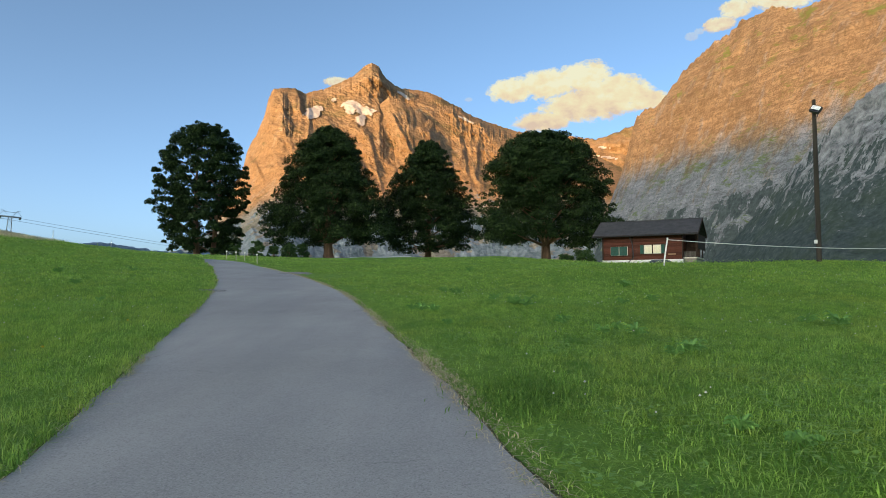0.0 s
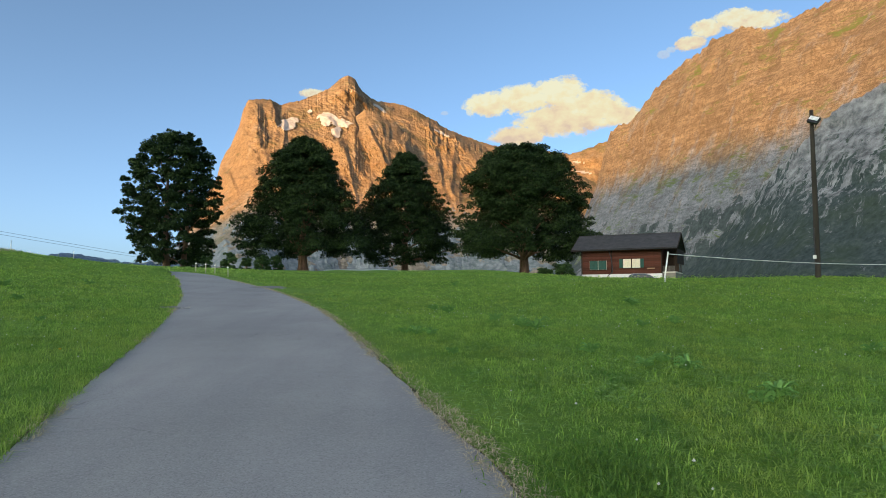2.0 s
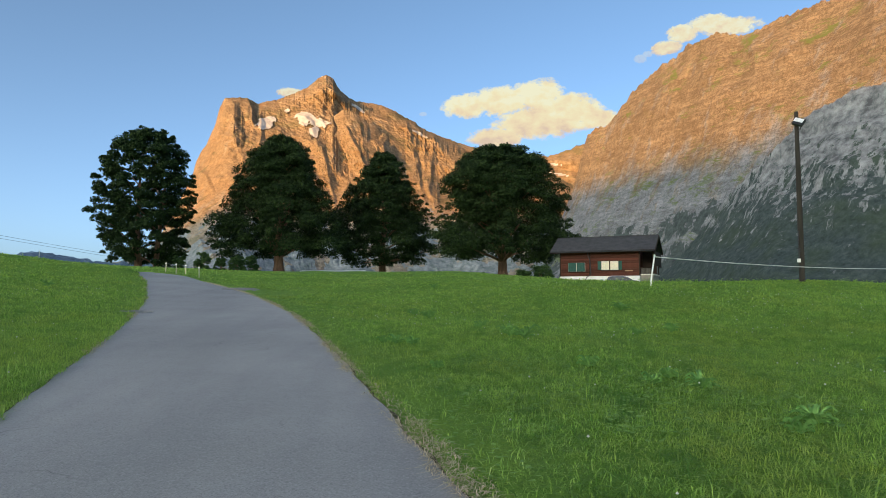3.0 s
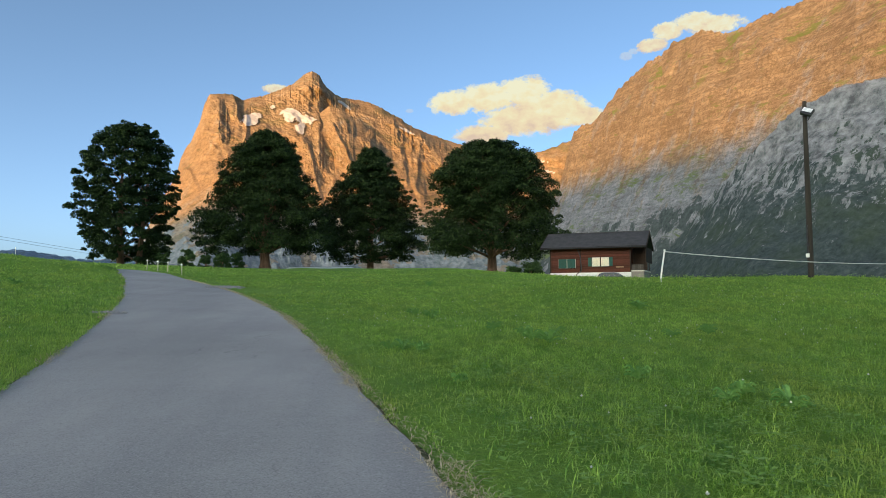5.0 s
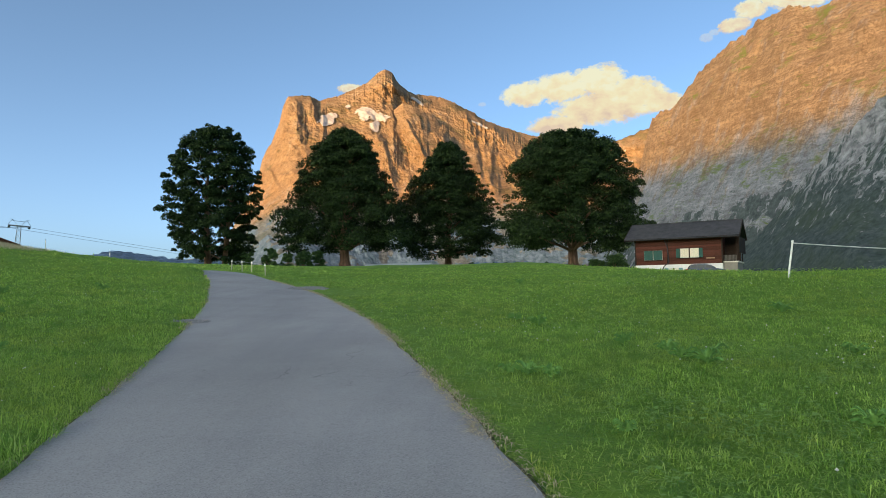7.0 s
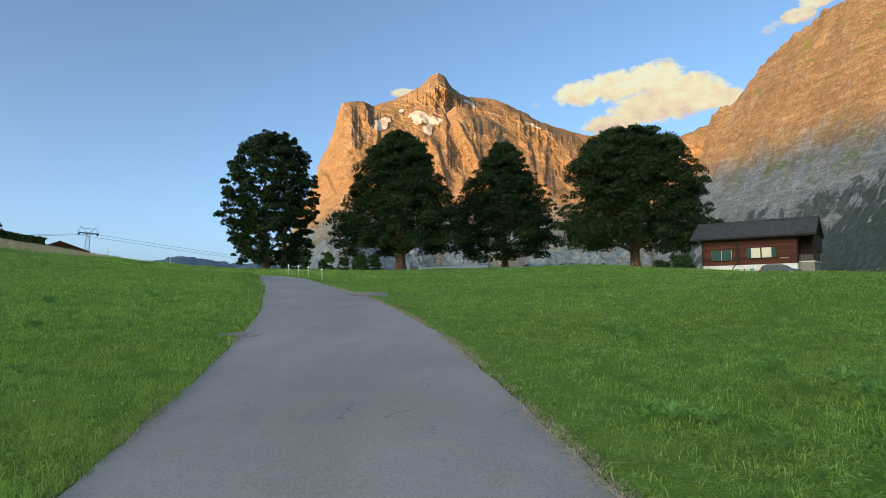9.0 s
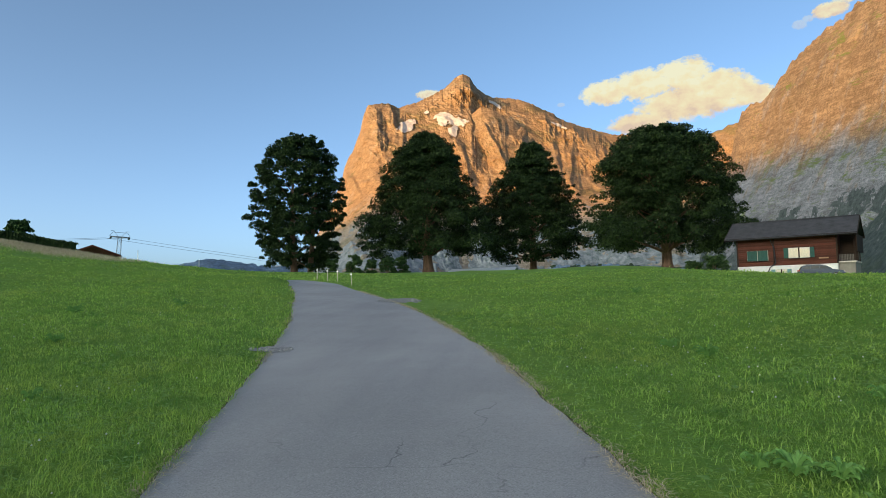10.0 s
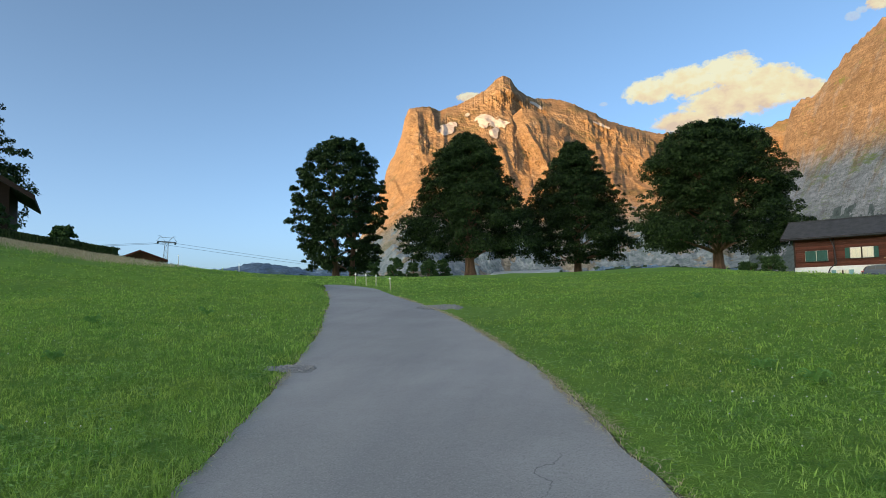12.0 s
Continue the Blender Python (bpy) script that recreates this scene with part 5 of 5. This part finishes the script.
# ---- meadow growth, last ----
def blades(px, py, height, width, rng, lean=0.5, sink=0.02):
    """Grass blades: two bent facets each, widest below the middle."""
    n = len(px)
    z = land(px, py) - sink
    a = rng.uniform(0, 2 * np.pi, n)
    d = np.stack([np.cos(a), np.sin(a), np.zeros(n)], 1)
    s = np.stack([-np.sin(a), np.cos(a), np.zeros(n)], 1)
    k = (lean * rng.uniform(0.1, 1.0, n) * height)[:, None]
    up = np.array((0, 0, 1.0))
    base = np.stack([px, py, z], 1)
    h, w = height[:, None], width[:, None]
    mid = base + up * h * 0.58 + d * k * 0.32
    tip = base + up * h * (1 - 0.25 * np.minimum(k / (h + 1e-6), 2.5)) + d * k
    v = np.stack([base, mid + s * w, tip, mid - s * w], 1)
    q = np.arange(n)[:, None] * 4
    tri = np.concatenate([q + np.array((0, 1, 3)), q + np.array((3, 1, 2))], 1).reshape(-1, 3)
    return v.reshape(-1, 3), tri


def scatter(x0, x1, y0, y1, density, rng):
    n = int((x1 - x0) * (y1 - y0) * density)
    return rng.uniform(x0, x1, n), rng.uniform(y0, y1, n)


def off_road(px, py, margin):
    gap = road_gap(px, py)
    edge = half_width(py) + margin
    keep = gap > edge
    # the gravel apron and the small gravel notch stay bare
    keep &= ~(((px - APRON[0]) / 1.4) ** 2 + ((py - APRON[1]) / 1.0) ** 2 < 1)
    keep &= ~(((px - NOTCH[0]) / 0.45) ** 2 + ((py - NOTCH[1]) / 0.42) ** 2 < 1)
    return keep, gap - half_width(py)


APRON, NOTCH = (-6.55, 30.9), (-6.22, 18.6)


def meadow_spots(n, rng, far=60.0, near=2.2, power=1.75):
    """Places over the meadow beside the lane, thinning out with distance, and how coarse the growth there may be."""
    ys = np.linspace(near, far, 600)
    reach = np.where(ys < 13, 4.0, ys - 9.0)
    width = 2.5 + 0.62 * (ys + 1.2) + np.maximum(0.66 * (ys + 1.2), 1.02 * (ys - 8.4))
    weight = np.cumsum(width * reach ** -power)
    py = np.interp(rng.uniform(0, 1, n), weight / weight[-1], ys) + rng.uniform(-0.06, 0.06, n)
    left = -1.4 - np.maximum(0.66 * (py + 1.2), 1.02 * (py - 8.4))
    right = 1.2 + 0.72 * (py + 1.2)
    px = left + (right - left) * rng.uniform(0, 1, n)
    return px, py, np.where(py < 13, 4.0, py - 9.0) / 4.0


def build_grass():
    """Tufted meadow grass: blades crowd round tuft centres and stand taller there."""
    rng = np.random.default_rng(42)
    vs, fs, base = [], [], 0
    cx, cy, big = meadow_spots(88000, rng)
    per = 7
    grow = rng.lognormal(0.0, 0.32, len(cx))
    px, py = np.repeat(cx, per), np.repeat(cy, per)
    big, grow = np.repeat(big, per), np.repeat(grow, per)
    spread = 0.035 * big ** 0.8 * grow
    px, py = px + rng.normal(size=len(px)) * spread, py + rng.normal(size=len(px)) * spread
    qx, qy, qbig = meadow_spots(160000, rng)
    px, py, big, grow = np.concatenate([px, qx]), np.concatenate([py, qy]), np.concatenate([big, qbig]), np.concatenate([grow, np.full(len(qx), 0.8)])
    keep, gap = off_road(px, py, -0.01)
    # a worn strip of dead grass stays bare of green along the near eastern edge
    keep &= ~((gap < 0.13) & (px > road_x(py)) & (py < 8.5) & (np.sin(1.9 * py + 0.6) > -0.55))
    px, py, big, grow, gap = px[keep], py[keep], big[keep], grow[keep], gap[keep]
    h = rng.choice((0.04, 0.05, 0.06, 0.075, 0.10), len(px)) * rng.uniform(0.8, 1.2, len(px)) * grow * big ** 0.06
    west = px < road_x(py)
    h *= np.where(west, np.clip(1.5 - 0.25 * gap, 1.1, 1.5), np.clip(0.6 + gap * 0.9, 0.5, 1.0))
    h *= np.where((np.abs(px - APRON[0] - 0.6) < 2.2) & (py > 27.0) & (py < 31), 0.35, 1.0)
    w = rng.uniform(0.0024, 0.0052, len(px)) * big ** 0.95
    v, f = blades(px, py, h, w, rng, np.where(west, 1.5, 2.2))
    ob = new("grass", mesh_of("grass", v, f, M_GRASS))
    tagged(ob, "short green meadow grass on both sides of the lane", "grass", kind="stuff")


def build_herbs():
    """Clover and broad-leaved herbs between the grass."""
    rng = np.random.default_rng(7)
    px, py, big = meadow_spots(20000, rng, 42.0)
    keep, gap = off_road(px, py, 0.12)
    patch = np.sin(0.9 * px + 1.3 * np.sin(0.6 * py)) * np.sin(0.8 * py + 0.4 * px) + 0.35 * np.sin(2.9 * px + 2.2 * py)
    keep &= patch > rng.uniform(-0.5, 1.0, len(px))
    px, py, big = px[keep], py[keep], big[keep]
    k = 6
    n = len(px) * k
    cx, cy = np.repeat(px, k), np.repeat(py, k)
    a = rng.uniform(0, 2 * np.pi, n)
    grown = np.repeat(big ** 0.6 * np.clip(rng.lognormal(0.0, 0.3, len(px)), 0.5, 1.5), k)
    r = rng.uniform(0.01, 0.07, n) * grown
    ln = rng.uniform(0.020, 0.040, n) * grown
    wd = ln * rng.uniform(0.34, 0.52, n)
    d = np.stack([np.cos(a), np.sin(a), rng.uniform(-0.15, 0.4, n)], 1)
    s = np.stack([-np.sin(a), np.cos(a), np.zeros(n)], 1)
    p0 = np.stack([cx + r * np.cos(a), cy + r * np.sin(a), land(cx, cy) + rng.uniform(0.03, 0.11, n) * np.clip(grown, 0.7, 1.6)], 1)
    p1 = p0 + d * ln[:, None] * 0.55
    p2 = p0 + d * ln[:, None] * np.array((1.1, 1.1, 0.7))
    v = np.stack([p0, p1 + s * wd[:, None], p2, p1 - s * wd[:, None]], 1).reshape(-1, 3)
    ob = new("clover", mesh_of("clover", v, np.arange(n * 4).reshape(n, 4), M_WEED))
    tagged(ob, "broad-leaved clover and herbs growing in the meadow", "herbs", kind="stuff")


def build_flowers():
    rng = np.random.default_rng(9)
    px, py = scatter(-14, 15, 3, 26, 1.6, rng)
    keep, gap = off_road(px, py, 0.3)
    keep &= np.sin(0.5 * px + 2) * np.sin(0.43 * py) > -0.25
    px, py = px[keep], py[keep]
    vs, fs = [], []
    for x, y in zip(px, py):
        z = float(land(x, y)) + rng.uniform(0.10, 0.17)
        r = rng.uniform(0.008, 0.014)
        b = len(vs)
        for k in range(6):
            vs.append((x + r * math.cos(k * 1.047), y + r * math.sin(k * 1.047), z))
        vs += [(x, y, z + r * 1.1), (x, y, z - r * 0.7)]
        for k in range(6):
            fs.append((b + k, b + (k + 1) % 6, b + 6))
            fs.append((b + (k + 1) % 6, b + k, b + 7))
    tagged(new("clover_blossom", mesh_of("clover_blossom", vs, fs, M_PETAL)), "tiny white clover blossoms dotted over the meadow", "flowers", kind="stuff")


def build_straw():
    """Dead grass along the asphalt's edge, and the tall dry grass on the hill's brow."""
    rng = np.random.default_rng(13)
    px, py = scatter(-13, 4, 1.5, 36, 1900, rng)
    gap = road_gap(px, py) - half_width(py)
    west = px < road_x(py)
    keep = (gap > -0.07) & (gap < np.where(~west & (py < 8.5), 0.17, 0.11)) & (rng.uniform(0, 1, len(px)) < np.where(west, 0.06 + 0.5 * (np.sin(1.1 * py + 0.8) > 0.75), 0.3 + 0.7 * (np.sin(1.3 * py + 0.7 * px) > -0.2)))
    px, py = px[keep], py[keep]
    v, f = blades(px, py, rng.uniform(0.02, 0.06, len(px)), rng.uniform(0.002, 0.0045, len(px)), rng, 4.0, -0.014)
    tagged(new("dead_grass", mesh_of("dead_grass", v, f, M_STRAW)), "yellowed dead grass along the asphalt edge", "dry grass", kind="stuff")
    n = 30000
    t = rng.uniform(0, 1, n)
    px = -33 - 21 * t + rng.uniform(-2.5, 2.5, n)
    py = 53.4 - 7.5 * t + rng.normal(scale=2.2, size=n) - 1.2
    v, f = blades(px, py, rng.uniform(0.12, 0.34, n), rng.uniform(0.008, 0.016, n), rng, 1.0)
    tagged(new("tall_dry_grass", mesh_of("tall_dry_grass", v, f, M_STRAW)), "tall straw-coloured grass along the brow of the hill", "dry grass", kind="stuff")


def weed(x, y, size, seed, kind=0):
    """A rosette of broad jagged leaves."""
    rng = random.Random(seed)
    ob = thing("weed", pose(x, y, float(land(x, y))), "dark-green broad-leaved weed clump in the meadow", "weed", "meadow weeds")
    for i in range(26):
        a = i * 2.4 + rng.uniform(-0.3, 0.3)
        ln = size * rng.uniform(0.5, 1.0)
        up = rng.uniform(0.25, 0.85)
        bm = bmesh.new()
        prev = None
        for k in range(6):
            f = k / 5
            w = ln * 0.15 * math.sin(math.pi * min(0.97, f * 0.85 + 0.12)) * (1.0 if k % 2 else 0.75)
            r, zz = ln * f * (0.9 if f < 0.7 else 0.85), ln * up * math.sin(f * 2.2)
            c = Vector((math.cos(a) * r, math.sin(a) * r, zz + 0.02))
            s = Vector((-math.sin(a), math.cos(a), 0)) * w
            row = [bm.verts.new(c - s + Vector((0, 0, 0.02))), bm.verts.new(c), bm.verts.new(c + s + Vector((0, 0, 0.02)))]
            if prev:
                bm.faces.new((prev[0], row[0], row[1], prev[1]))
                bm.faces.new((prev[1], row[1], row[2], prev[2]))
            prev = row
        part("leaf", bm, M_DOCK, ob)


def gravel(center, rx, ry, count, name, label, seed):
    rng = np.random.default_rng(seed)
    n = 22
    vs, fs = [], []
    x0, y0 = center
    vs.append((x0, y0, float(land(x0, y0)) + 0.036))
    for k in range(n):
        a = 2 * math.pi * k / n
        q = 1 + 0.15 * math.sin(3 * a + seed) + 0.08 * math.sin(7 * a)
        x, y = x0 + rx * q * math.cos(a), y0 + ry * q * math.sin(a)
        vs.append((x, y, float(land(x, y)) + 0.022))
    for k in range(n):
        fs.append((0, 1 + k, 1 + (k + 1) % n))
    patch = tagged(new(name, mesh_of(name, vs, fs, M_GRAVEL, True)), label, "gravel", kind="structure")
    meshes = []
    for k in range(4):
        bm = bmesh.new()
        bmesh.ops.create_icosphere(bm, subdivisions=1, radius=0.5)
        for v in bm.verts:
            v.co *= rng.uniform(0.7, 1.2)
            v.co.z *= 0.6
        me = bpy.data.meshes.new("stone")
        bm.to_mesh(me)
        bm.free()
        me.materials.append(M_STONE)
        meshes.append(me)
    for i in range(count):
        a, q = rng.uniform(0, 6.283), math.sqrt(rng.uniform(0, 1)) * 0.92
        x, y = x0 + rx * q * math.cos(a), y0 + ry * q * math.sin(a)
        s = rng.uniform(0.025, 0.075)
        o = new("stone", meshes[i % 4])
        o.parent = patch
        o.matrix_basis = Matrix.Translation((x, y, float(land(x, y)) + 0.03)) @ Matrix.Rotation(rng.uniform(0, 6), 4, "Z") @ Matrix.Diagonal((s, s * rng.uniform(0.7, 1.2), s, 1))


build_grass()
build_herbs()
build_flowers()
build_straw()
WEEDS = ((2.2, 12.5, 0.30), (2.0, 12.8, 0.20), (0.1, 12.15, 0.20), (0.35, 12.05, 0.16), (-0.1, 12.3, 0.15), (3.3, 8.5, 0.22), (2.9, 8.8, 0.16), (5.1, 13.6, 0.24), (5.7, 18.1, 0.32), (0.9, 17.9, 0.28), (2.5, 9.9, 0.20),
         (0.6, 9.8, 0.12), (1.7, 14.4, 0.20), (0.55, 19.0, 0.22), (1.8, 32.0, 0.3), (-11.8, 25.5, 0.32), (-13.3, 23.0, 0.32), (-10.0, 18.1, 0.22), (6.9, 9.7, 0.30), (6.6, 10.1, 0.22), (2.7, 2.9, 0.16), (2.5, 3.3, 0.13),
         (2.05, 13.5, 0.22), (3.2, 9.1, 0.18), (3.5, 6.9, 0.22), (3.2, 6.6, 0.16), (-7.4, 14.4, 0.16), (4.4, 13.4, 0.2))
for i, (x, y, s) in enumerate(WEEDS):
    weed(x, y, s, 200 + i)
rng_t = np.random.default_rng(77)
tx, ty = rng_t.normal(1.25, 0.24, 2600), rng_t.normal(4.6, 0.42, 2600)
tv, tf = blades(tx, ty, rng_t.uniform(0.07, 0.15, 2600), rng_t.uniform(0.003, 0.006, 2600), rng_t, 1.4)
tagged(new("grass_tuft", mesh_of("grass_tuft", tv, tf, M_TUFT)), "darker green tuft of taller grass beside the asphalt", "grass tuft", kind="stuff")
gravel(APRON, 0.8, 1.2, 240, "gravel_apron", "grey loose gravel apron where a track joins the lane", 3)
gravel(NOTCH, 0.42, 0.34, 50, "gravel_notch", "small patch of loose gravel beside the asphalt", 4)
for i, (dx, dy) in enumerate(((-4.05, 6.9), (-4.35, 9.7))):
    fl = thing("dandelion", pose(dx - 0.2, dy, float(land(dx, dy))), "single yellow dandelion flower in the grass", "flower", "dandelions")
    part("stalk", tube([(0, 0, 0), (0.01, 0, 0.08), (0.0, 0, 0.16)], [0.003] * 3, 5), M_WEED, fl)
    part("flower_head", tube([(0, 0, 0.155), (0, 0, 0.17), (0, 0, 0.178)], [0.006, 0.022, 0.012], 10), M_YELLOW, fl)
